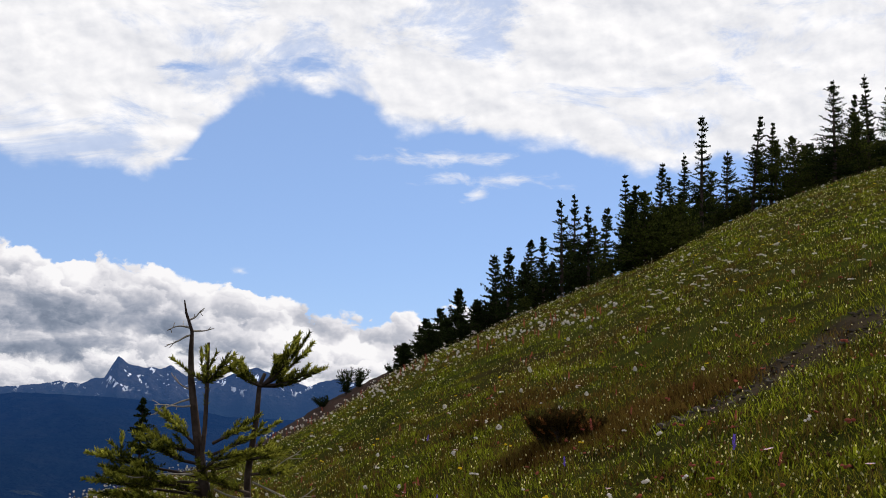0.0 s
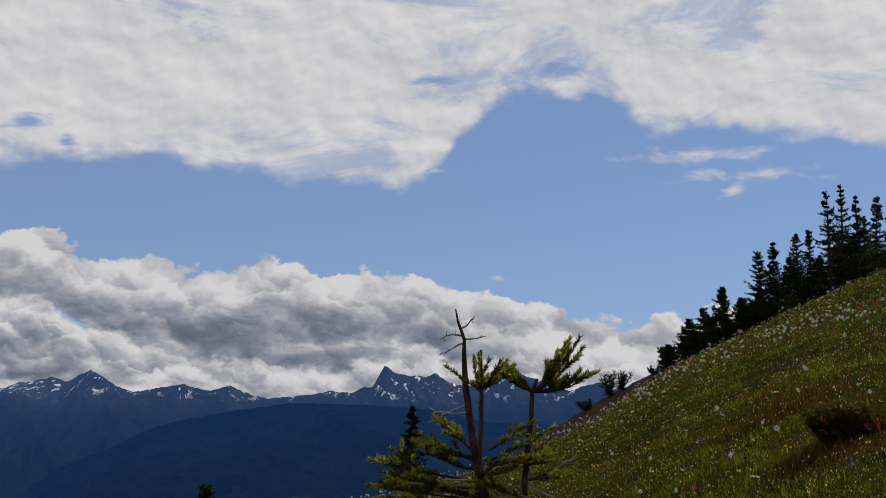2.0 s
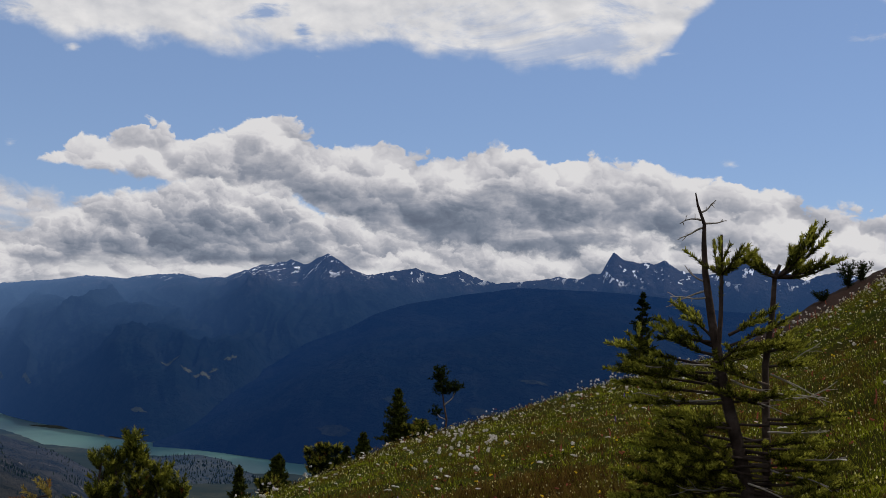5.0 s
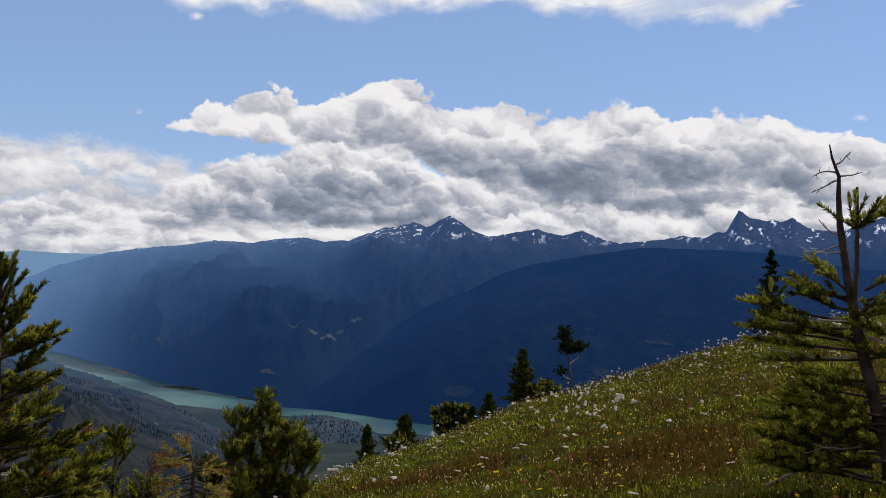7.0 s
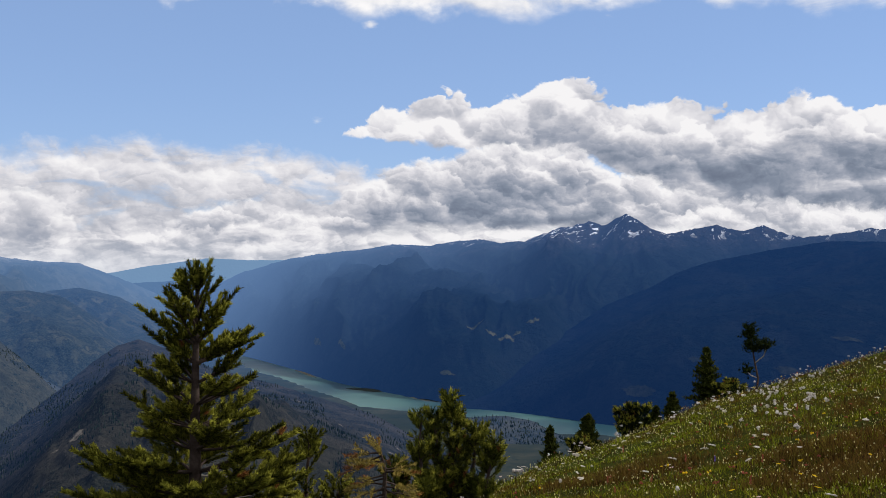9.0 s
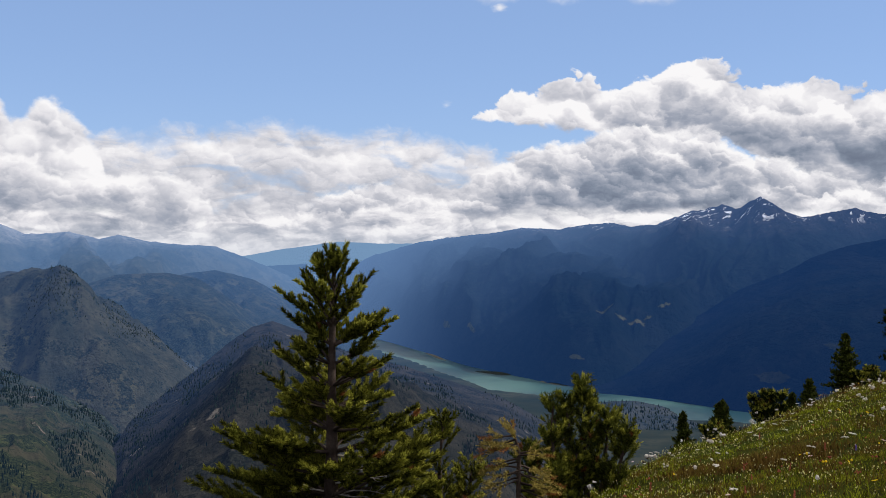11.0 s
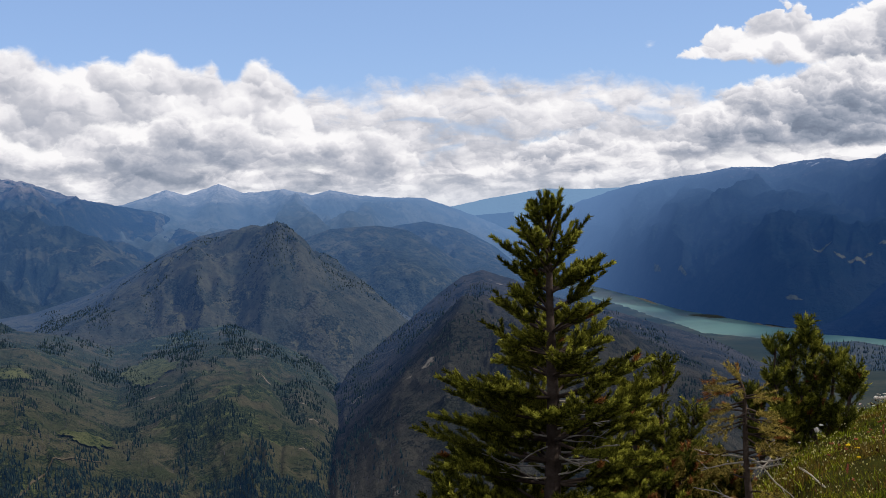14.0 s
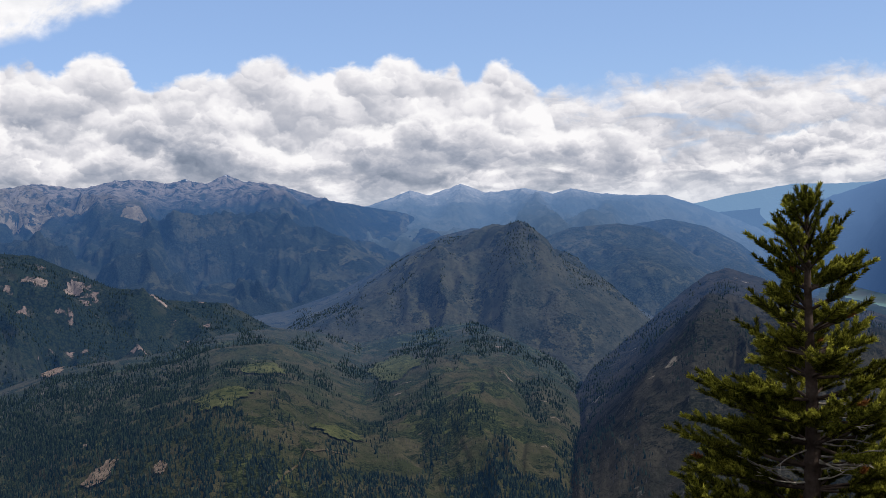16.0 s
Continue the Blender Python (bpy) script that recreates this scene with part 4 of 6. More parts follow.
def ribbon(name, ridge, a0, a1, v0, v1, wide, mat, label):
    """A dirt track laid on a hillside."""
    t = np.linspace(0, 1, 60)
    a = a0 + (a1 - a0) * t + 0.25 * fbm(t * 5, t * 0, 3)
    v = v0 + (v1 - v0) * t + 0.012 * fbm(t * 7, t * 0 + 4, 3)
    rows = [np.stack([*ridge.place(a, v + k)], -1) + np.array([0, 0, 0.8]) for k in (-wide, wide)]
    me = sheet_mesh(name, *[np.stack([rows[0][:, q], rows[1][:, q]], 1) for q in range(3)], mat)
    return tagged(new(name, me), label, "track", kind="structure")


ribbon("road_track", bench, 70.6, 66.0, 0.11, 0.20, 0.0016, "track", "pale dirt track on the valley side")


def clearing(ridge, az0, el0, wide, tall, mat, label, seed):
    """A ragged open patch lying on a hillside, where a bearing and an elevation meet it; sizes in degrees."""
    vs = np.linspace(0.02, 0.99, 240)
    px, py, pz = ridge.place(np.full(240, az0), vs)
    els = np.degrees(np.arctan2(pz - EYE, np.hypot(px, py)))
    v0 = float(vs[np.argmin(np.abs(els - el0))])
    dv = float(tall / max(np.gradient(els, vs)[np.argmin(np.abs(els - el0))], 1.0))
    t = np.linspace(0, 2 * np.pi, 97)[:-1]
    ragged = 0.75 + 0.5 * fbm(np.cos(t) * 2.2 + seed, np.sin(t) * 2.2 + seed, 5, 0.7)
    q = np.linspace(0.0, 1.0, 5)
    T, Q = np.meshgrid(t, q, indexing="ij")
    R = Q * ragged[:, None]
    x, y, z = ridge.place(az0 + wide * R * np.cos(T), np.clip(v0 + dv * R * np.sin(T) + 0.25 * dv * R * np.cos(T), 0.0, 1.0))
    me = sheet_mesh("clearing", x, y, z + 1.5, mat, wrap=True)
    return tagged(new("ground_clearing", me), label, "clearing", kind="structure")


for az0, el0, wide, tall in ((33.9, -2.5, 0.5, 0.14), (33.2, -2.8, 0.3, 0.1), (32.5, -3.0, 0.5, 0.14), (32.0, -2.8, 0.25, 0.1), (31.3, -2.3, 0.35, 0.1), (39.9, -3.3, 0.22, 0.2), (41.0, -3.2, 0.2, 0.2), (35.2, -4.6, 0.4, 0.14)):
    clearing(snow_range, az0, el0, wide, tall, "glade", "pale open glade on the forested mountainside", az0)
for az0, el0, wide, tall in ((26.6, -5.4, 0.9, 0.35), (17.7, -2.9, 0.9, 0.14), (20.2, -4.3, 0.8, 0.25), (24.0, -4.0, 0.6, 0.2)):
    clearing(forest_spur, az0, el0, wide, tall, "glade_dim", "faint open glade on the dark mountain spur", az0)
for az0, el0, wide, tall in ((67.0, -1.3, 0.9, 0.14), (65.5, -1.9, 0.9, 0.13), (64.4, -2.1, 0.6, 0.1), (62.9, -0.6, 0.4, 0.16), (70.7, -0.1, 0.7, 0.2)):
    clearing(rocky_range, az0, el0, wide, tall, "glade", "pale field on the wooded foot of the range", az0)
for az0, el0, wide, tall in ((71.6, -7.6, 1.6, 0.6), (69.6, -6.6, 1.2, 0.5), (63.6, -6.8, 1.6, 0.45), (66.5, -9.6, 1.5, 0.45)):
    clearing(bench, az0, el0, wide, tall, "glade_green", "scrubby green clearing among burnt trees on the valley side", az0)
for az0, el0, wide, tall in ((78.7, -6.0, 0.7, 0.3), (76.9, -10.6, 0.9, 0.6), (74.4, -10.6, 0.4, 0.3)):
    clearing(bench, az0, el0, wide, tall, "outcrop", "pinkish rock outcrop in dark forest", az0)
for az0, el0, wide, tall in ((77.2, 0.7, 2.6, 0.6), (79.8, 1.0, 1.6, 0.5), (74.6, 0.4, 1.2, 0.4)):
    clearing(rocky_range, az0, el0, wide, tall, "crag", "tan-grey crag and scree face on the range", az0)
for az0, el0, wide, tall in ((79.3, -2.3, 0.9, 0.7), (77.6, -2.8, 0.7, 0.4), (74.3, -3.3, 0.8, 0.35)):
    clearing(rock_hill, az0, el0, wide, tall, "outcrop", "pale pinkish cliff on the wooded hill", az0)


def sandbar(a0, a1, r0, r1, bulge, label):
    """A pale bar of sand and gravel just above the lake."""
    a = np.linspace(a0, a1, 40)
    t = np.linspace(0, 1, 40)
    mid = r0 + (r1 - r0) * t
    half = bulge * np.sin(np.pi * t) ** 0.6 * (1 + 0.4 * fbm(t * 6, t * 0, 3))
    v = np.linspace(-1, 1, 7)
    R = mid[:, None] + half[:, None] * v[None]
    A = np.repeat(a[:, None], 7, 1)
    Z = LAKE_Z - 1.0 + 4.0 * (1 - v[None] ** 2) * np.sin(np.pi * t)[:, None]
    me = sheet_mesh("sandbar", -np.sin(np.radians(A)) * R, np.cos(np.radians(A)) * R, Z, "sand")
    return tagged(new("sandbar", me), label, "sandbar", kind="structure")


for a0, a1, bulge in ((37.9, 35.3, 38), (42.1, 40.9, 30), (43.6, 42.4, 30), (31.6, 30.2, 16)):
    sandbar(a0, a1, float(lake_far(a0)) - 70, float(lake_far(a1)) - 55, bulge, "pale sandbar along the far lake shore")
spit = sandbar(39.9, 37.6, float(lake_far(39.9)) - 150, float(lake_far(37.6)) - 60, 34, "low dark wooded spit reaching into the lake")
spit.name = "wooded_spit"
spit.data.materials[0] = MAT["shore_wood"]


# ================= meadow =================
def blades(name, a, r, height, width, lean, mat, label, seed, per=3, spread=0.05, category="grass"):
    """Tufts of curved blades on the ground at bearings a and distances r."""
    g = np.random.default_rng(seed)
    a, r, height, width = (np.repeat(q, per) for q in (a, r, height, width))
    n = len(a)
    x = -np.sin(np.radians(a)) * r + g.normal(0, spread, n)
    y = np.cos(np.radians(a)) * r + g.normal(0, spread, n)
    aa, rr = np.degrees(np.arctan2(-x, y)), np.hypot(x, y)
    z = ground_height(aa, rr)
    t = g.uniform(0, 2 * np.pi, n)
    h = height * g.uniform(0.6, 1.3, n)
    d = np.stack([np.cos(t), np.sin(t)], -1) * (h * lean * g.uniform(0.2, 1.4, n))[:, None]
    s = np.stack([-np.sin(t), np.cos(t)], -1) * (width * 0.5)[:, None]
    zero = np.zeros(n)
    p = np.stack([x, y, z - 0.02], -1)
    side = np.stack([s[:, 0], s[:, 1], zero], -1)
    mid = p + np.stack([d[:, 0] * 0.35, d[:, 1] * 0.35, h * 0.6], -1)
    tip = p + np.stack([d[:, 0], d[:, 1], h], -1)
    co = np.stack([p - side, p + side, mid + side * 0.8, mid - side * 0.8, tip], 1).reshape(-1, 3)
    b = np.arange(n) * 5
    close, beyond = b[rr < 8.0], b[rr >= 8.0]   # far blades are one sliver each
    f = np.concatenate([np.stack([close, close + 1, close + 2], -1), np.stack([close, close + 2, close + 3], -1), np.stack([close + 3, close + 2, close + 4], -1), np.stack([beyond, beyond + 1, beyond + 4], -1)])
    ob = new(name, quick_mesh(name, co, f, mat))
    return tagged(ob, label, category, kind="stuff")


def stony(x, y):
    """How far a spot lies from the stony track across the meadow, in its half widths."""
    p, q = np.array([1.75, 8.5]), np.array([3.3, 9.65])
    d = q - p
    k = np.clip(((x - p[0]) * d[0] + (y - p[1]) * d[1]) / (d @ d), 0, 1)
    return np.hypot(x - p[0] - k * d[0], y - p[1] - k * d[1]) / (0.30 + 0.22 * fbm(x * 1.5, y * 1.5, 3))


def meadow_spots(count, seed, r0=3.2, r1=46.0, a0=-25.0, a1=52.0, power=0.75, patch=0.0, patch_scale=0.25, shift=0.0, thin=0.0):
    """Spots in the meadow that the slope shows, denser close by; patch > 0 gathers them in drifts."""
    g = np.random.default_rng(seed)
    n = count * 8
    a = g.uniform(a0, a1, n)
    u = g.uniform(0, 1, n)
    q = 1 - power
    r = (r0 ** q + u * (r1 ** q - r0 ** q)) ** (1 / q)
    brow = np.interp(a, BROW_AZ, [b[2] for b in BROW])
    x, y = -np.sin(np.radians(a)) * r, np.cos(np.radians(a)) * r
    ok = (r < brow * 1.08) & ((stony(x, y) > 1.0) | (g.random(n) < 0.28))
    if patch:
        ok &= fbm(x * patch_scale + shift, y * patch_scale + shift, 3) + g.normal(0, 0.12, n) > patch
    if thin:
        ok &= fbm(x * 1.7 + 9, y * 1.7, 3) + g.normal(0, 0.15, n) > -thin
    return a[ok][:count], r[ok][:count], g


def grass_layer(count, seed, h, wd, lean, mat, label, per=3, **kw):
    a, r, g = meadow_spots(count, seed, **kw)
    x, y = -np.sin(np.radians(a)) * r, np.cos(np.radians(a)) * r
    big = 0.45 + 0.5 * np.clip(r / 14, 0, 3)
    tall = np.clip(0.85 + 1.1 * fbm(x * 0.9 + seed, y * 0.9, 4), 0.25, 1.8)
    blades("grass", a, r, h * tall * g.uniform(0.6, 1.2, len(a)), wd * big, lean, mat, label, seed, per, 0.06)


grass_layer(66000, 31, 0.040, 0.0065, 1.3, "grass", "green meadow grass on the slope", per=4, thin=0.15)
grass_layer(80000, 32, 0.034, 0.0155, 1.7, "herb", "small broad-leaved green herbs in the meadow", per=4, patch=-0.10)
grass_layer(24000, 35, 0.055, 0.015, 1.2, "herb", "taller leafy herbs in clumps", per=4, patch=0.12, shift=55.0, patch_scale=0.6)
grass_layer(9000, 33, 0.11, 0.006, 0.6, "dry_grass", "dry brown grass and seed stalks in drifts", patch=0.03, shift=40.0)
grass_layer(9000, 34, 0.05, 0.016, 1.3, "dry_leaf", "low russet heath leaves in drifts", per=4, patch=0.10, shift=71.0)


def heath_patch(az, r, radius, count, seed):
    g = np.random.default_rng(seed)
    c = bearing(az, r)
    t, q = g.uniform(0, 6.28, count), radius * np.sqrt(g.random(count)) * (0.75 + 0.4 * g.random(count))
    x, y = c.x + np.cos(t) * q * 1.4, c.y + np.sin(t) * q
    blades("heath", np.degrees(np.arctan2(-x, y)), np.hypot(x, y), np.full(count, 0.10), np.full(count, 0.016), 0.9, "dry_leaf", "low russet heath spreading in the meadow", seed, 5, 0.04, "heath")


heath_patch(-8.3, 9.8, 0.55, 700, 201)
heath_patch(-6.0, 9.6, 0.5, 700, 202)
heath_patch(-10.5, 9.2, 0.4, 400, 206)
heath_patch(17.8, 10.0, 0.7, 900, 203)
heath_patch(18.6, 11.4, 0.6, 600, 204)
heath_patch(-3.4, 12.8, 0.5, 300, 207)
heath_patch(28.5, 13.5, 0.7, 700, 205)


def tussocks(count, seed, mat, label, h=0.16, wd=0.011, per=44, **kw):
    """Mounds of leaves and grass, each a dense tuft with a shaded heart."""
    a, r, g = meadow_spots(count, seed, **kw)
    n = len(a)
    size = g.uniform(0.45, 1.2, n)
    i = np.repeat(np.arange(n), per)
    q, t = 0.17 * size[i] * np.sqrt(g.random(len(i))), g.uniform(0, 6.28, len(i))
    x = -np.sin(np.radians(a))[i] * r[i] + q * np.cos(t)
    y = np.cos(np.radians(a))[i] * r[i] + q * np.sin(t)
    rr = np.hypot(x, y)
    blades("grass", np.degrees(np.arctan2(-x, y)), rr, h * size[i] * (1.15 - 2.2 * q), wd * (0.55 + 0.5 * rr / 14), 0.9, mat, label, seed, 1, 0.01)


tussocks(2200, 221, "herb", "leafy green mounds in the meadow", 0.085, wd=0.0125, r0=4.5, r1=40.0, power=0.55, patch=0.0, shift=12.0)
tussocks(1500, 222, "grass", "tufts of longer meadow grass", 0.085, wd=0.005, r0=4.5, r1=40.0, power=0.55)
tussocks(900, 223, "dry_leaf", "russet leafy mounds in the meadow", 0.11, wd=0.011, r0=6.0, r1=36.0, power=0.5, patch=0.08, shift=71.0)


def seed_specks(count, seed, mat, size, lift, label, **kw):
    """Tiny seed heads and buds over the grass; the pale ones also stand in for glints."""
    a, r, g = meadow_spots(count, seed, **kw)
    n = len(a)
    x, y = -np.sin(np.radians(a)) * r, np.cos(np.radians(a)) * r
    z = ground_height(a, r) + lift * g.uniform(0.4, 1.2, n)
    c = np.stack([x, y, z], -1)
    k = (size * g.uniform(0.5, 1.3, n) * (0.7 + r / 30))[:, None, None]
    unit = np.array([(1, 0, 0), (-0.5, 0.87, 0), (-0.5, -0.87, 0), (0, 0, 1.6), (0, 0, -1.2)])
    co = (c[:, None] + unit[None] * k + g.normal(0, 0.15, (n, 5, 3)) * k).reshape(-1, 3)
    b = np.arange(n) * 5
    f = np.concatenate([np.stack([b + i, b + j, b + q], -1) for i, j, q in ((0, 1, 3), (1, 2, 3), (2, 0, 3), (1, 0, 4), (2, 1, 4), (0, 2, 4))])
    return tagged(new("seed_heads", quick_mesh("seed_heads", co, f, mat)), label, "seed heads", kind="stuff")


# pale specks double as highlights of glossy leaves, put in as pale colour
seed_specks(32000, 206, "seed", 0.0055, 0.10, "tiny pale seed heads and painted leaf glints over the grass", power=0.5)
seed_specks(7000, 207, "seed_dark", 0.008, 0.12, "tiny brown seed heads over the grass", power=0.5)


# ================= helpers for things =================
def part(name, me, parent, label=""):
    ob = new(name, me)
    ob.parent = parent
    if label:
        tagged(ob, label)
    return ob


def thing(name, x, y, z, label, category, group=""):
    ob = new(name)
    ob.empty_display_size = 0.2
    ob.location = (x, y, z)
    return tagged(ob, label, category, group)


def tube(points, radii, sides=7, rough=0.0, seed=0):
    """Vertices and faces of a tapered tube along points."""
    g = np.random.default_rng(seed)
    P = np.asarray(points, float)
    n = len(P)
    T = np.gradient(P, axis=0)
    T /= np.linalg.norm(T, axis=1)[:, None] + 1e-9
    side = np.cross(T, [0.13, 0.97, 0.21])
    side /= np.linalg.norm(side, axis=1)[:, None] + 1e-9
    other = np.cross(T, side)
    ang = np.arange(sides) * 2 * np.pi / sides
    R = np.asarray(radii, float)[:, None] * (1 + rough * g.uniform(-1, 1, (n, sides)))
    co = P[:, None] + R[..., None] * (np.cos(ang)[None, :, None] * side[:, None] + np.sin(ang)[None, :, None] * other[:, None])
    i, j = np.meshgrid(np.arange(n - 1), np.arange(sides), indexing="ij")
    k = (j + 1) % sides
    f = np.stack([i * sides + j, i * sides + k, (i + 1) * sides + k, (i + 1) * sides + j], -1).reshape(-1, 4)
    return co.reshape(-1, 3), f


def tubes_mesh(name, list_of, mat, smooth=True):
    co, fs, k = [], [], 0
    for c, f in list_of:
        co.append(c)
        fs.append(f + k)
        k += len(c)
    return quick_mesh(name, np.concatenate(co), np.concatenate(fs), mat, smooth)


def needles(segments, per_metre, length, width, g, forward=0.75):
    """Needles all round twigs; segments: rows of start, end. One thin triangle each."""
    S = np.asarray(segments, float)
    p, q = S[:, 0], S[:, 1]
    L = np.linalg.norm(q - p, axis=1)
    count = np.maximum((L * per_metre).astype(int), 3)
    idx = np.repeat(np.arange(len(S)), count)
    n = len(idx)
    t = g.random(n)
    d = (q - p)[idx] / (L[idx][:, None] + 1e-9)
    base = p[idx] + (q - p)[idx] * t[:, None]
    rnd = g.normal(size=(n, 3))
    rad = rnd - (rnd * d).sum(1)[:, None] * d
    rad /= np.linalg.norm(rad, axis=1)[:, None] + 1e-9
    way = d * forward + rad * (1.0 - 0.25 * t[:, None]) + np.array([0, 0, 0.25])
    way /= np.linalg.norm(way, axis=1)[:, None]
    tip = base + way * (length * g.uniform(0.7, 1.25, n))[:, None]
    s = np.cross(way, g.normal(size=(n, 3)))
    s /= np.linalg.norm(s, axis=1)[:, None] + 1e-9
    s *= width * 0.5
    co = np.stack([base - s, base + s, tip], 1).reshape(-1, 3)
    return co, np.arange(n * 3).reshape(-1, 3)


def bend(p, way, length, lift, steps, g, wobble=0.06):
    """A branch's line from p along way, curving up (lift > 0) or down."""
    pts, d = [np.array(p, float)], np.array(way, float)
    d /= np.linalg.norm(d)
    for i in range(steps):
        d = d + np.array([0, 0, lift / steps]) + g.normal(0, wobble, 3)
        d /= np.linalg.norm(d)
        pts.append(pts[-1] + d * length / steps)
    return np.array(pts)


def green_branch(p, way, length, g, lift=0.5, thick=0.012, full=1.0, bare=0.25, twig=1.0):
    """A fir branch: its wood (tubes), its old twigs and its young tips (segments)."""
    steps = max(4, int(length / 0.08))
    line = bend(p, way, length, lift, steps, g)
    wood = [tube(line, np.linspace(thick, 0.003, len(line)), 5, 0.1, int(g.integers(1e6)))]
    old, young = [], []
    for i in range(len(line) - 1):
        s = i / (len(line) - 1)
        if s < bare:
            continue
        old.append((line[i], line[i + 1]))
        d = line[i + 1] - line[i]
        d /= np.linalg.norm(d)
        flat = np.cross(d, [0, 0, 1.0])
        flat /= np.linalg.norm(flat) + 1e-9
        for side in (-1, 1):
            if g.random() > full:
                continue
            tl = (0.06 + 0.27 * length * (1 - s) ** 0.8) * g.uniform(0.6, 1.15) * twig
            tw = bend(line[i], d * 0.75 + flat * side * g.uniform(0.6, 1.0) + np.array([0, 0, g.uniform(-0.1, 0.35)]), tl, lift * 0.5, max(2, int(tl / 0.07)), g)
            old += list(zip(tw[:-1], tw[1:]))
            if tl > 0.12:
                wood.append(tube(tw, np.linspace(0.005, 0.002, len(tw)), 3))
            if tl > 0.16:
                for k in range(1, len(tw) - 1):
                    for q in (-1, 1):
                        if g.random() < 0.75:
                            dd = tw[k + 1] - tw[k]
                            dd /= np.linalg.norm(dd)
                            sl = tl * 0.42 * (1 - k / len(tw)) * g.uniform(0.6, 1.2)
                            e = tw[k] + (dd * 0.7 + np.cross(dd, [0, 0, 1.0]) * q * 0.75 + np.array([0, 0, g.uniform(0, 0.3)])) * sl
                            old.append((tw[k], e))
            e = tw[-1] + (tw[-1] - tw[-2]) / np.linalg.norm(tw[-1] - tw[-2]) * 0.07
            young.append((tw[-1], e))
    e = line[-1] + (line[-1] - line[-2]) / np.linalg.norm(line[-1] - line[-2]) * 0.09
    young.append((line[-1], e))
    return wood, old, young


def dead_branch(p, way, length, g, lift=0.0, thick=0.010):
    line = bend(p, way, length, lift, 7, g, 0.13)
    out = [tube(line, np.linspace(thick, 0.0025, len(line)), 5, 0.15)]
    for i in range(2, len(line) - 1):
        if g.random() < 0.75:
            d = line[i + 1] - line[i]
            side = np.cross(d, [0, 0.3, 1.0]) * g.choice([-1, 1])
            tw = bend(line[i], d + side * 0.8 + g.normal(0, 0.02, 3), length * g.uniform(0.15, 0.35), 0, 3, g, 0.15)
            out.append(tube(tw, np.linspace(thick * 0.4, 0.0018, len(tw)), 4))
    return out


def add_branches(tree, limbs, g, needle="needle", per=560, length=0.048, width=0.0085, young_mat="needle_new", young_share=0.5, rust_share=0.05):
    """Hang branches on a tree: each limb's wood is a part, the needles are the crown."""
    old, young, rust = [], [], []
    for wood, o, y in limbs:
        part("branch", tubes_mesh("branch", wood, "bark"), tree)
        old += o
        for q in y:
            k = g.random()
            (rust if k < rust_share else young if k < rust_share + young_share else old).append(q)
    part("crown", quick_mesh("crown", *needles(old, per, length, width, g), needle), tree)
    if young:
        part("young_growth", quick_mesh("young_growth", *needles(young, per * 1.6, length * 0.9, width * 1.15, g), young_mat), tree, "bright yellow-green new tips with sunlight put into the colour")["kind"] = "stuff"
    if rust:
        part("rusty_growth", quick_mesh("rusty_growth", *needles(rust, per * 1.4, length, width, g), "needle_rust"), tree, "rust-brown dying tips")["kind"] = "stuff"


def stand(az, r, turned=0.0):
    """The ground point at a bearing and distance from the eye when the camera is turned so far."""
    p = bearing(az, r) + bearing(turned, ARM) - bearing(0.2, ARM)
    return p.x, p.y, float(ground_height(math.degrees(math.atan2(-p.x, p.y)), math.hypot(p.x, p.y)))


def view_frame(az):
    """Across (to the right as one looks along the bearing) and along it."""
    a = radians(az)
    return np.array([math.cos(a), math.sin(a), 0]), np.array([-math.sin(a), math.cos(a), 0])


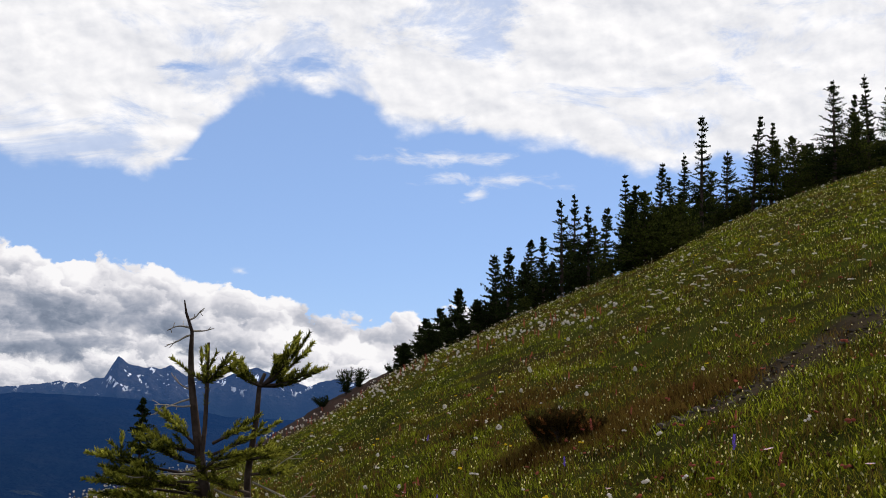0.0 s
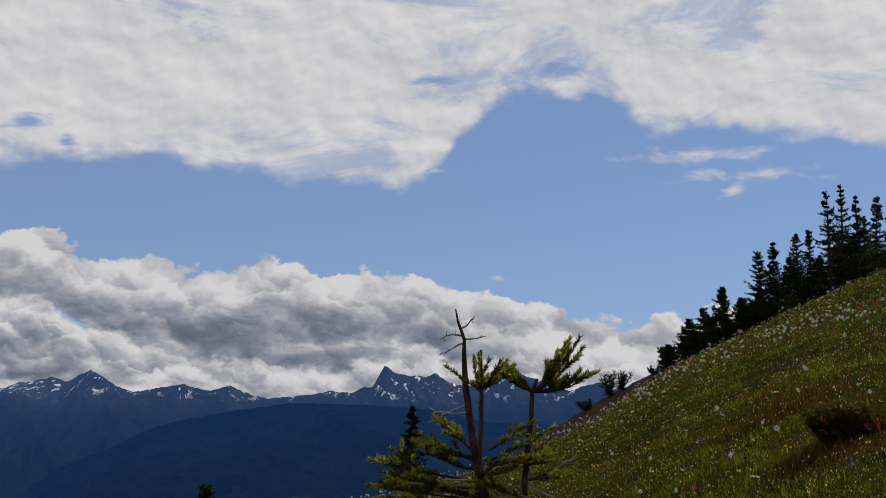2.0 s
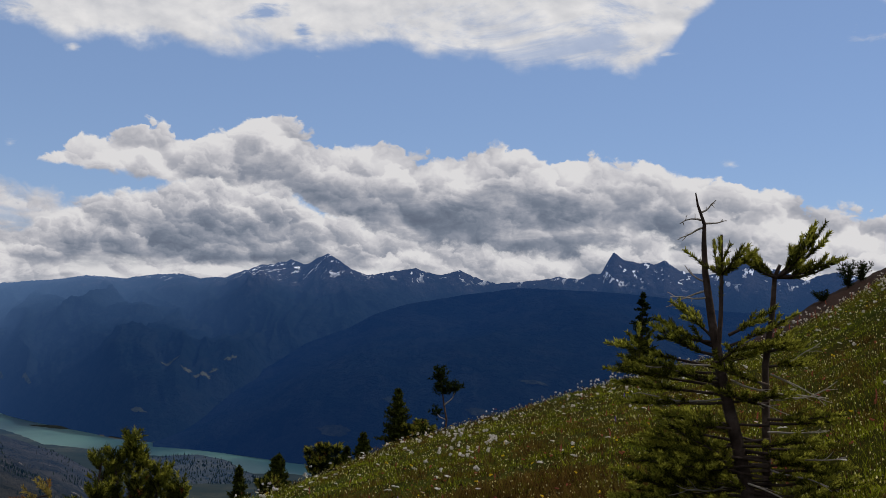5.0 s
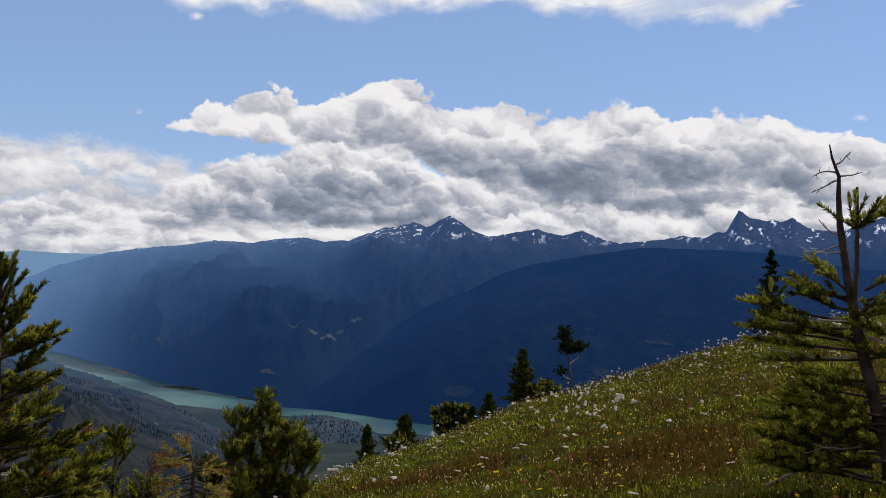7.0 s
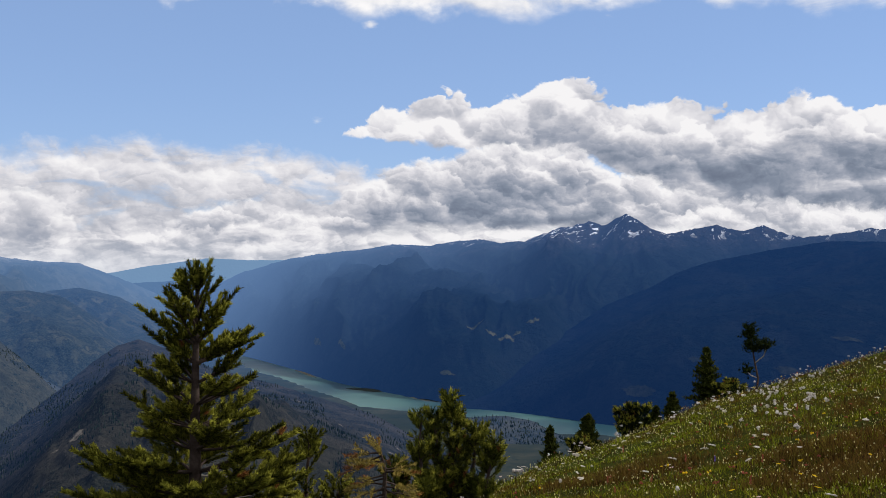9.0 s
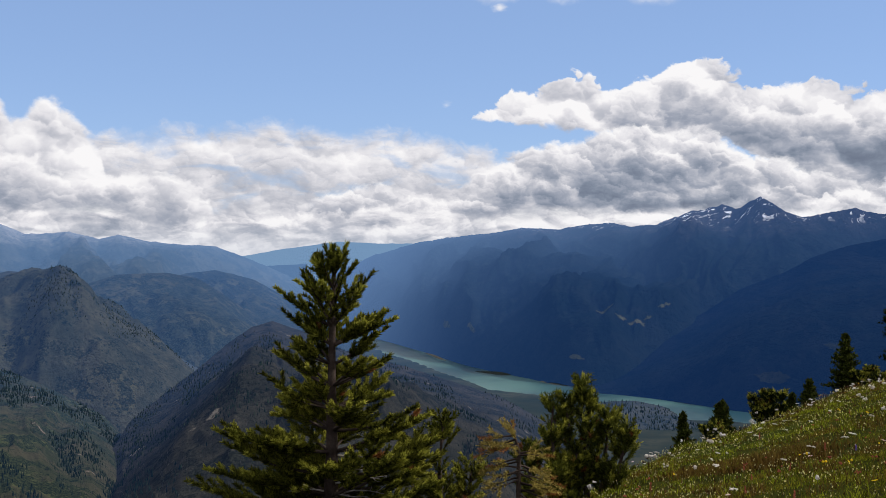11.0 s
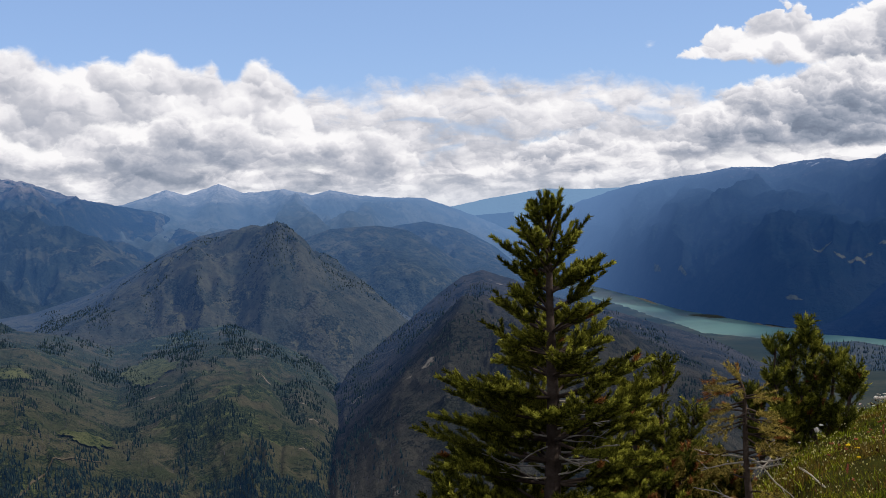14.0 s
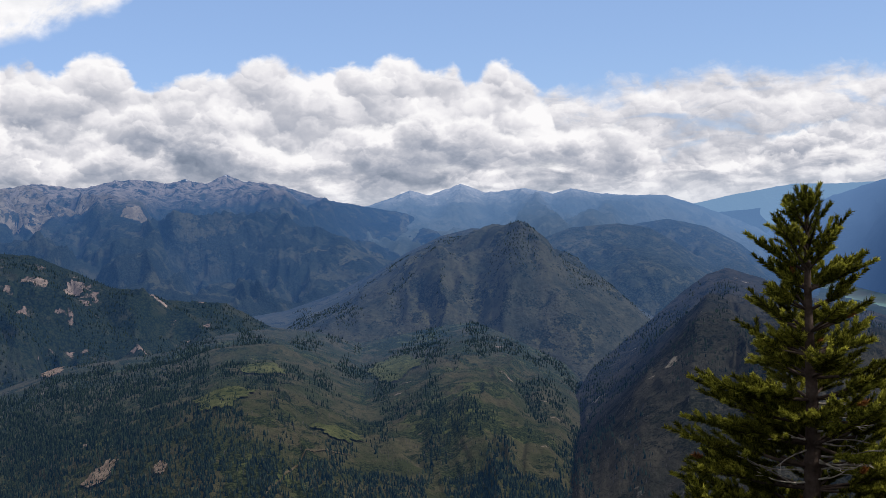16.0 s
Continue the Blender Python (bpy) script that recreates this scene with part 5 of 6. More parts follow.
# ================= the young fir at the edge of the drop =================
def young_fir(x, y, top, label, seed=3, group=""):
    g = np.random.default_rng(seed)
    az, r = math.degrees(math.atan2(-x, y)), math.hypot(x, y)
    z = float(ground_height(az, r))
    H = top - z
    tree = thing("fir_tree", x, y, z, label, "tree", group)
    across, along = view_frame(az)
    line = np.array([across * (0.02 * math.sin(i * 0.9) * (1 - i / 14) + 0.05 * (i / 14 - 1)) + np.array([0, 0, -0.1 + (H + 0.02) * i / 14]) for i in range(15)])
    part("trunk", tubes_mesh("trunk", [tube(line, np.linspace(0.095, 0.013, 15) , 10, 0.10, 1)], "bark"), tree)
    limbs, dead = [], []
    depth = 0.05
    while depth < H - 0.25:
        reach = np.interp(depth, [0, 0.12, 0.3, 0.45, 0.6, 0.95, 1.15, 1.4, 1.8, 2.4, 3.2], [0.10, 0.20, 0.32, 0.42, 0.34, 0.38, 0.50, 0.74, 0.88, 0.95, 1.0])
        rise = np.interp(depth, [0, 0.3, 0.6, 1.2, 2.0, 3.2], [1.5, 0.8, 0.42, 0.14, 0.0, -0.05])
        turn = g.uniform(0, 6.28)
        for k in range(5 if depth < 0.5 else 14):
            t = turn + 2 * np.pi * k / (5 if depth < 0.5 else 14) + g.normal(0, 0.35)
            way = across * math.cos(t) + along * math.sin(t)
            facing = -math.sin(t)
            if 0.5 < depth < 2.0 and facing > 0.5 and g.random() < 0.85:
                continue
            p = np.array([np.interp(H - depth, line[:, 2], line[:, q]) for q in range(3)])
            L = reach * g.uniform(0.65, 1.15)
            limbs.append(green_branch(p, way + np.array([0, 0, rise + g.uniform(-0.15, 0.15)]), L, g, 0.30 if depth < 0.5 else 0.34, 0.008 + 0.008 * L, 0.25 if depth < 0.4 else 0.92, 0.05 if depth < 0.6 else 0.28, 0.8))
        depth += 0.13 if depth < 0.6 else 0.15
    top_line = [line[-2], line[-1], line[-1] + np.array([0, 0, 0.10]), line[-1] + np.array([0, 0, 0.20])]
    limbs.append(([tube(top_line, [0.012, 0.01, 0.008, 0.005], 5)], list(zip(top_line[:-1], top_line[1:])), [(top_line[-2], top_line[-1])]))
    add_branches(tree, limbs, g, per=1000, length=0.037, width=0.0085, young_share=0.45, rust_share=0.012)
    for i in range(34):
        h = g.uniform(0.3, H * 0.62)
        t = g.uniform(-0.6, 0.9)
        way = across * math.cos(t) * (1 if g.random() < 0.75 else -1) - along * abs(math.sin(t)) + np.array([0, 0, g.uniform(-0.2, 0.25)])
        p = np.array([np.interp(h, line[:, 2], line[:, q]) for q in range(3)])
        part("dead_branch", tubes_mesh("dead_branch", dead_branch(p, way, g.uniform(0.25, 0.6), g, 0.1, 0.008), "dead_wood"), tree, "bare grey dead branch")
    return tree


young_fir(-6.55, 6.03, 1.50, "young subalpine fir with stubby upswept branches and dead lower twigs")


# ================= the half-dead fir with two trunks in the meadow =================
def half_dead_fir(x, y):
    g = np.random.default_rng(11)
    az, r = math.degrees(math.atan2(-x, y)), math.hypot(x, y)
    z = float(ground_height(az, r))
    tree = thing("fir_tree", x, y, z, "weather-beaten fir with a bare dead top and two thin trunks", "tree")
    across, along = view_frame(az)

    def at(u, h, d=0.0):
        return across * u + along * d + np.array([0, 0, h * 1.13])

    main = [at(0.17, -0.1), at(0.15, 0.15), at(0.07, 0.45), at(-0.03, 0.8), at(-0.10, 1.12), at(-0.15, 1.40), at(-0.158, 1.55), at(-0.16, 1.66), at(-0.20, 1.76), at(-0.215, 1.83)]
    part("trunk", tubes_mesh("trunk", [tube(main, [0.052, 0.046, 0.040, 0.034, 0.026, 0.020, 0.016, 0.012, 0.008, 0.004], 9, 0.12, 2)], "bark"), tree)
    second = [at(0.26, -0.1, 0.1), at(0.25, 0.2, 0.1), at(0.235, 0.55, 0.1), at(0.225, 0.9, 0.1), at(0.262, 1.2, 0.1), at(0.27, 1.38, 0.09), at(0.30, 1.45, 0.08)]
    part("trunk", tubes_mesh("trunk", [tube(second, [0.034, 0.030, 0.026, 0.022, 0.018, 0.014, 0.010], 8, 0.12, 3)], "bark"), tree, "second thinner trunk")
    leader = [at(-0.06, 0.95, -0.05), at(-0.05, 1.15, -0.06), at(-0.05, 1.38, -0.06), at(-0.055, 1.60, -0.06)]
    part("trunk", tubes_mesh("trunk", [tube(leader, [0.016, 0.014, 0.012, 0.008], 6, 0.1, 4)], "bark"), tree, "thin live leader")
    limbs = []

    def limb(u, h, d, du, dh, dd, L, lift=0.3, full=0.95, bare=0.3, thick=0.011):
        limbs.append(green_branch(at(u, h, d), at(du, dh, dd), L, g, lift, thick, full, bare, 0.85))

    # small cross at the leader's top
    for du, dh, dd in ((1, 0.35, 0.1), (-0.9, 0.35, 0.2), (0.5, 0.5, -0.8), (-0.4, 0.5, 0.7)):
        limb(-0.053, 1.38, -0.06, du, dh, dd, 0.18, 0.3, 0.25, 0.0, 0.006)
    limbs.append(green_branch(at(-0.053, 1.25, -0.06), at(0, 1, 0), 0.28, g, 0.1, 0.008, 0.1, 0.0))
    # spray on the second trunk's head, swept to one side
    for du, dh, dd, L in ((1, 0.55, 0.0, 0.36), (1, 0.35, 0.3, 0.36), (1, 0.1, -0.3, 0.34), (0.8, 0.75, 0.1, 0.32), (1, -0.1, 0.1, 0.32), (-0.8, 0.35, 0.2, 0.18), (-0.7, 0.1, -0.3, 0.16), (0.7, 0.3, -0.6, 0.28)):
        limb(0.285, 1.38, 0.08, du, dh, dd, L, 0.5, 0.6, 0.1)
    # tufts round the middle
    for u, h, du, dh, dd, L in ((-0.1, 1.0, -1, 0.3, 0.2, 0.36), (-0.08, 0.95, -1, 0.1, -0.3, 0.40), (-0.1, 1.05, -0.8, 0.5, 0.3, 0.28), (0.0, 1.0, 1, 0.25, -0.2, 0.42), (0.0, 0.92, 1, 0.2, 0.2, 0.44), (0.24, 0.9, 1, 0.1, -0.2, 0.22),
                                (0.24, 0.8, -1, 0.2, -0.4, 0.34), (-0.05, 0.85, -1, -0.02, 0.2, 0.62), (-0.02, 0.78, -1, 0.05, -0.1, 0.74), (-0.02, 0.74, -1, -0.08, 0.35, 0.70), (-0.02, 0.82, -1, 0.16, -0.35, 0.60),
                                (0.0, 0.70, -1, -0.12, -0.4, 0.66), (-0.05, 0.88, -1, 0.2, 0.1, 0.70), (-0.02, 0.8, -1, 0.0, 0.5, 0.72), (-0.1, 1.02, -1, 0.0, -0.5, 0.34), (0.0, 0.98, 1, 0.05, -0.4, 0.40), (0.0, 1.06, 0.9, 0.4, 0.3, 0.30), (-0.1, 0.9, 0.6, 0.2, -0.8, 0.36), (0.24, 0.98, 0.9, 0.1, 0.4, 0.2),
                                (-0.05, 0.8, -0.9, 0.1, -0.6, 0.5), (0.02, 0.7, 1, 0.1, -0.5, 0.42), (0.24, 0.7, -0.8, 0.0, -0.6, 0.4), (0.24, 0.62, 0.9, -0.05, -0.5, 0.45)):
        limb(u, h, 0.0, du, dh, dd, L * 0.88, 0.10, 0.95, 0.42 if L > 0.5 else 0.2)
    limbs.append(green_branch(at(-0.55, 0.82, 0.3), at(0, 1, 0), 0.24, g, 0.1, 0.008, 0.9, 0.0))
    # low skirts
    for i in range(58):
        h = g.uniform(0.04, 0.60)
        t = g.uniform(-0.75, 0.75) + (math.pi if g.random() < 0.62 else 0)
        u = 0.06 if g.random() < 0.6 else 0.25
        L = g.uniform(0.40, 0.85) * (1.0 if math.cos(t) < 0 else 0.8) * (1.0 - 0.35 * h)
        limb(u, h, 0.0, math.cos(t), g.uniform(-0.15, 0.12), math.sin(t) * 0.9, L, 0.12, 0.95, 0.35)
    add_branches(tree, limbs, g, per=640, length=0.034, width=0.0080, young_share=0.8, rust_share=0.0)
    # dead wood
    for u, h, du, dh, dd, L in ((-0.17, 1.64, -1, -0.25, 0.2, 0.17), (-0.175, 1.68, -1, 0.15, -0.2, 0.15), (-0.17, 1.66, 1, 0.15, 0.1, 0.16), (-0.18, 1.72, 1, 0.35, 0.0, 0.13), (-0.13, 1.3, -1, -0.1, 0.1, 0.28), (-0.12, 1.27, -1, -0.3, -0.2, 0.26), (-0.13, 1.34, -0.9, 0.2, 0.3, 0.2),
                                (0.02, 0.82, 1, -0.35, -0.3, 0.62), (0.0, 0.75, 1, -0.28, -0.2, 0.42), (0.25, 0.72, 1, 0.02, -0.3, 0.45), (0.25, 0.45, 1, -0.25, -0.4, 0.5), (0.26, 0.35, 1, -0.15, -0.3, 0.55), (0.05, 0.3, 1, -0.25, -0.5, 0.6), (0.26, 0.2, 1, -0.3, -0.3, 0.55),
                                (-0.06, 0.9, -1, -0.1, -0.3, 0.5), (-0.03, 0.72, -1, -0.12, -0.4, 0.55), (0.05, 0.25, -1, 0.05, -0.5, 0.5), (0.24, 0.55, 1, 0.1, 0.2, 0.4), (0.25, 0.9, 1, 0.1, 0.1, 0.36), (0.25, 0.86, 1, -0.1, -0.1, 0.4)):
        part("dead_branch", tubes_mesh("dead_branch", dead_branch(at(u, h), at(du, dh, dd), L * 0.95, g, 0.05, 0.007), "dead_wood"), tree, "bare grey dead branch")
    return tree


half_dead_fir(-1.40, 7.84)


# ================= the dying snag and the shrubs beside it =================
def snag(x, y, top):
    g = np.random.default_rng(5)
    az, r = math.degrees(math.atan2(-x, y)), math.hypot(x, y)
    z = float(ground_height(az, r))
    H = top - z
    tree = thing("dying_sapling", x, y, z, "dying fir sapling with yellow dry needles and a bent rusty tip", "tree")
    across, along = view_frame(az)
    line = [across * u + np.array([0, 0, h]) for u, h in ((0.03, -0.1), (0.02, 0.2), (0.0, H * 0.45), (0.0, H * 0.75), (0.0, H * 0.88), (-0.02, H * 0.95), (-0.05, H * 0.99))]
    part("trunk", tubes_mesh("trunk", [tube(line, [0.027, 0.024, 0.019, 0.014, 0.010, 0.007, 0.004], 8, 0.25, 2)], "bark"), tree)
    limbs = []
    for i in range(40):
        h = (0.12 + 0.86 * g.random() ** 0.7) * H
        t = g.uniform(-0.9, 0.9) + (math.pi if i % 2 else 0)
        way = across * math.cos(t) + along * math.sin(t) + np.array([0, 0, g.uniform(-0.3, 0.35)])
        p = np.array([np.interp(h, [q[2] for q in line], [q[k] for q in line]) for k in range(3)])
        limbs.append(green_branch(p, way, g.uniform(0.10, 0.26) * (1.25 - 0.5 * h / H), g, -0.1, 0.007, 0.7, 0.4))
    limbs.append(green_branch(line[-2], line[-1] - line[-3], 0.06, g, -0.2, 0.005, 0.8, 0.0))
    add_branches(tree, limbs, g, "needle_dry", 420, 0.026, 0.005, "needle_dry", 0.6, 0.12)
    for i in range(10):
        h = g.uniform(0.1, 0.6) * H
        t = g.uniform(-0.7, 0.7) + (math.pi if i % 2 else 0)
        part("dead_branch", tubes_mesh("dead_branch", dead_branch(np.array([0, 0, h]), across * math.cos(t) + along * math.sin(t) + np.array([0, 0, g.uniform(-0.3, 0.1)]), g.uniform(0.25, 0.5), g, 0, 0.007), "dead_wood"), tree, "bare grey dead branch")
    return tree


snag(-5.06, 6.19, 0.47)


def bushy_pine(name, az, r, width, height, stems, label, seed, needle="needle_pine", length=0.05, per=260, group="", young="needle_new", young_share=0.35, rust=0.02, category="shrub", upright=1.3, wid=0.010, turned=None):
    """A many-stemmed low conifer: upright stems, each with short upswept branches."""
    g = np.random.default_rng(seed)
    x, y, z = stand(az, r, min(max(az, 0.0), 46.0) if turned is None else turned)
    tree = thing(name, x, y, z, label, category, group)
    across, along = view_frame(az)
    limbs = []
    for i in range(stems):
        u = (i / max(stems - 1, 1) - 0.5) * width * 0.75 + g.normal(0, width * 0.06)
        d = g.normal(0, width * 0.14)
        top = height * g.uniform(0.72, 1.0) * (1 - 0.35 * abs(u) / (width * 0.5) ** 1.0)
        foot = across * u * 0.45 + along * d * 0.4 + np.array([0, 0, -0.05])
        head = across * u + along * d + np.array([0, 0, top])
        line = np.array([foot + (head - foot) * k / 6 + g.normal(0, 0.012, 3) * (0 < k < 6) for k in range(7)])
        part("trunk", tubes_mesh("trunk", [tube(line, np.linspace(0.03, 0.006, 7) * (0.6 + 0.4 * height), 6, 0.1, i)], "bark"), tree)
        n = int(14 + 18 * top / 1.0)
        for k in range(n):
            s = g.uniform(0.02, 1.0)
            p = foot + (head - foot) * s
            t = g.uniform(0, 2 * np.pi)
            L = width / max(stems, 2) * g.uniform(0.5, 1.0) * (1.2 - 0.8 * s) + 0.06
            limbs.append(green_branch(p, across * math.cos(t) + along * math.sin(t) + np.array([0, 0, upright * g.uniform(0.3, 0.9)]), L, g, 0.6, 0.006, 0.8, 0.1))
    add_branches(tree, limbs, g, needle, per, length, wid, young, young_share, rust)
    return tree


bushy_pine("pine_shrub", 36.3, 13.6, 0.68, 1.34, 3, "bushy green dwarf pine with several upright stems", 41)
bushy_pine("pine_shrub", 34.6, 13.8, 0.80, 1.34, 4, "bushy green dwarf pine with several upright stems", 42)
bushy_pine("fir_shrub", 41.6, 10.6, 0.8, 1.95, 4, "young green fir thicket at the edge of the slope", 43, "needle", 0.035, 380)
bushy_pine("fir_shrub", 43.2, 9.6, 0.8, 1.45, 4, "young green fir thicket at the edge of the slope", 44, "needle", 0.035, 380)
bushy_pine("heath_shrub", 40.9, 9.0, 0.8, 0.92, 8, "low shrub with yellowing and rusty leaves", 45, "needle_pine", 0.032, 420, "", "needle_dry", 0.6, 0.12)
bushy_pine("heath_shrub", 39.6, 9.4, 0.7, 0.80, 8, "low shrub with yellowing and rusty leaves", 46, "needle_pine", 0.032, 420, "", "needle_dry", 0.6, 0.12)
bushy_pine("fir_shrub", 50.9, 8.6, 0.7, 1.75, 4, "young green fir thicket below the tall fir", 47, "needle", 0.035, 360)
bushy_pine("fir_shrub", 27.25, 27.0, 0.42, 0.80, 2, "dark twin-topped dwarf fir on the brow", 48, "needle_dark", 0.07, 150, wid=0.014)
bushy_pine("fir_shrub", 26.75, 27.0, 0.42, 0.82, 2, "dark twin-topped dwarf fir on the brow", 49, "needle_dark", 0.07, 150, wid=0.014)
bushy_pine("heath_shrub", 29.3, 24.5, 0.5, 0.30, 4, "low dark shrub on the brow", 50, "needle_dark", 0.06, 140, wid=0.014)
bushy_pine("heath_shrub", 22.9, 31.0, 1.0, 0.32, 5, "low dark shrub on the brow", 51, "needle_dark", 0.06, 140, wid=0.014)
bushy_pine("heath_shrub", -5.4, 9.6, 0.55, 0.15, 8, "low dark russet heath clump in the meadow", 52, "needle_heath", 0.03, 300, "", "needle_rust", 0.15, 0.0)


def fallen_branch(az, r, length, turn, seed):
    g = np.random.default_rng(seed)
    x, y, z = stand(az, r, 45.0)
    ob = new("fallen_branch", tubes_mesh("fallen_branch", dead_branch((0, 0, 0.0), (math.cos(turn), math.sin(turn), 0.55), length, g, 0.1, 0.011), "dead_wood"))
    ob.location = (x, y, z - 0.01)
    tagged(ob, "bleached dead branch lying in the grass", "branch")


fallen_branch(32.3, 8.1, 0.42, 0.4, 91)
fallen_branch(34.2, 9.0, 0.3, 2.4, 92)
fallen_branch(12.5, 8.6, 0.4, 0.2, 93)


# ================= conifers along the brow =================
def spruce(az, r, top_el, width, seed, label, mat="needle_dark", group="conifers along the brow", base=None, ragged=0.3, gap=0.0):
    """A small alpine spruce: narrow spire, whorls of drooping sprays, ragged outline."""
    g = np.random.default_rng(seed)
    x, y, z = stand(az, r, max(az, 0.0))
    H = EYE + r * math.tan(radians(top_el)) - z
    tree = thing("spruce_tree", x, y, z, label, "tree", group)
    lean = g.normal(0, 0.03, 2) * H
    line = np.array([[lean[0] * (k / 8) ** 1.5, lean[1] * (k / 8) ** 1.5, -0.15 + (H + 0.15) * k / 8] for k in range(9)])
    part("trunk", tubes_mesh("trunk", [tube(line, np.linspace(0.035 * H ** 0.7, 0.008, 9), 6, 0.1, 1)], "bark"), tree)
    segs, wood = [], []
    h = max(0.06, gap) * H
    while h < H * 0.985:
        s = h / H
        reach = width * 0.66 * ((1 - s) ** 0.85 * 0.93 + 0.07) * g.uniform(1 - ragged, 1 + ragged)
        reach = min(reach, 0.5 * H)
        c = np.array([np.interp(h, line[:, 2], line[:, k]) for k in range(3)])
        for k in range(int(4 + 4 * (1 - s))):
            t = g.uniform(0, 2 * np.pi)
            L = reach * g.uniform(0.55, 1.25)
            out = np.array([math.cos(t), math.sin(t), g.uniform(-0.35, 0.05) + 0.45 * s])
            b = bend(c, out, L, 0.3, 4, g, 0.1)
            wood.append(tube(b, np.linspace(0.012, 0.004, 5), 3))
            for i in range(4):
                segs.append((b[i], b[i + 1]))
                d = b[i + 1] - b[i]
                side = np.cross(d, [0, 0, 1.0])
                for q in (-1, 1):
                    segs.append((b[i], b[i] + (d * 0.9 + side * q * 1.2 + np.array([0, 0, -0.02])) * g.uniform(0.7, 1.5) * (1 - i / 6)))
        h += 0.062 * H * g.uniform(0.5, 1.4) * (0.6 + 0.4 * (1 - s))
    segs.append((line[-2], line[-1]))
    tagged(part("branchwork", tubes_mesh("branchwork", wood, "bark"), tree), kind="stuff")
    part("crown", quick_mesh("crown", *needles(segs, 30, 0.07, 0.050, g, 0.6), mat), tree)
    return tree


BROW_TREES = [(-18.6, 15.75, 1.1), (-18.05, 14.9, 1.3), (-17.15, 15.7, 1.5), (-19.4, 15.4, 1.2), (-20.3, 15.2, 1.4), (-21.5, 16.0, 1.5), (-15.9, 12.9, 1.3), (-14.45, 13.85, 0.9), (-13.65, 14.25, 1.1), (-12.5, 12.75, 1.1), (-11.4, 14.3, 1.2),
              (-10.65, 12.65, 1.0), (-10.1, 11.6, 1.1), (-9.5, 12.3, 0.8), (-8.1, 11.75, 0.9), (-7.1, 10.2, 0.9), (-6.4, 10.3, 0.8), (-5.75, 10.85, 1.1), (-5.2, 10.65, 1.2), (-4.4, 8.95, 0.8), (-3.85, 8.75, 1.2), (-2.8, 8.45, 0.8), (-2.3, 8.05, 1.1), (-1.4, 5.9, 1.0)]
BROW_TREES += [(-0.6, 6.5, 1.0), (0.1, 5.6, 1.1), (0.9, 5.1, 1.0), (1.8, 3.95, 0.9)]
for i, (a, e, wd) in enumerate(BROW_TREES):
    far = float(np.interp(a, BROW_AZ, [b[2] for b in BROW])) * (0.93 + 0.05 * math.sin(i * 2.3))
    spruce(a, far, e, wd * 1.3, 100 + i, "slender dark alpine spruce on the brow of the meadow")
for i in range(58):
    g = np.random.default_rng(300 + i)
    a = -21.5 + 23.6 * i / 57 + g.normal(0, 0.25)
    far = float(np.interp(a, BROW_AZ, [b[2] for b in BROW])) * g.uniform(0.88, 1.0)
    base_el = float(np.interp(a, BROW_AZ, [b[1] for b in BROW]))
    k = float(np.interp(a, [-6, 0, 2], [1.0, 0.7, 0.4]))
    spruce(a, far, base_el + (0.5 + 2.2 * g.random() ** 1.6) * k, g.uniform(1.3, 2.2) * k, 300 + i, "dense low spruce scrub between the taller spruces", mat="needle_mid" if g.random() < 0.6 else "needle_dark", group="scrub along the brow", ragged=0.5)
for i, (a, e, wd, r) in enumerate(((-8.5, 11.2, 1.5, 40), (-8.95, 11.0, 1.6, 39), (-9.3, 10.3, 1.5, 39.5), (-8.2, 10.5, 1.3, 40.5), (-10.0, 10.2, 1.6, 39), (-10.5, 10.5, 1.7, 40), (-11.0, 9.9, 1.5, 41), (-9.6, 9.6, 1.6, 38))):
    spruce(a, r, e, wd, 400 + i, "dense rusty-dark spruce clump standing out into the meadow", mat="needle_mid" if i % 3 else "needle_dark", group="clump in the meadow", ragged=0.35)
spruce(23.75, 31.0, -3.45, 0.85, 501, "small dense spruce on the meadow's brow", mat="needle_mid", group="small trees on the brow")
spruce(28.95, 25.0, -6.5, 0.5, 502, "tiny spruce on the meadow's brow", mat="needle_mid", group="small trees on the brow")
spruce(30.6, 23.5, -7.0, 0.32, 503, "tiny thin spruce on the meadow's brow", mat="needle_mid", group="small trees on the brow")
spruce(25.25, 30.0, -5.45, 0.35, 504, "tiny spruce on the meadow's brow", mat="needle_mid", group="small trees on the brow")
spruce(26.0, 29.0, -6.1, 0.3, 505, "tiny spruce on the meadow's brow", mat="needle_mid", group="small trees on the brow")
spruce(13.1, 37.0, 1.2, 0.9, 506, "small spruce behind the half-dead fir", group="small trees on the brow")


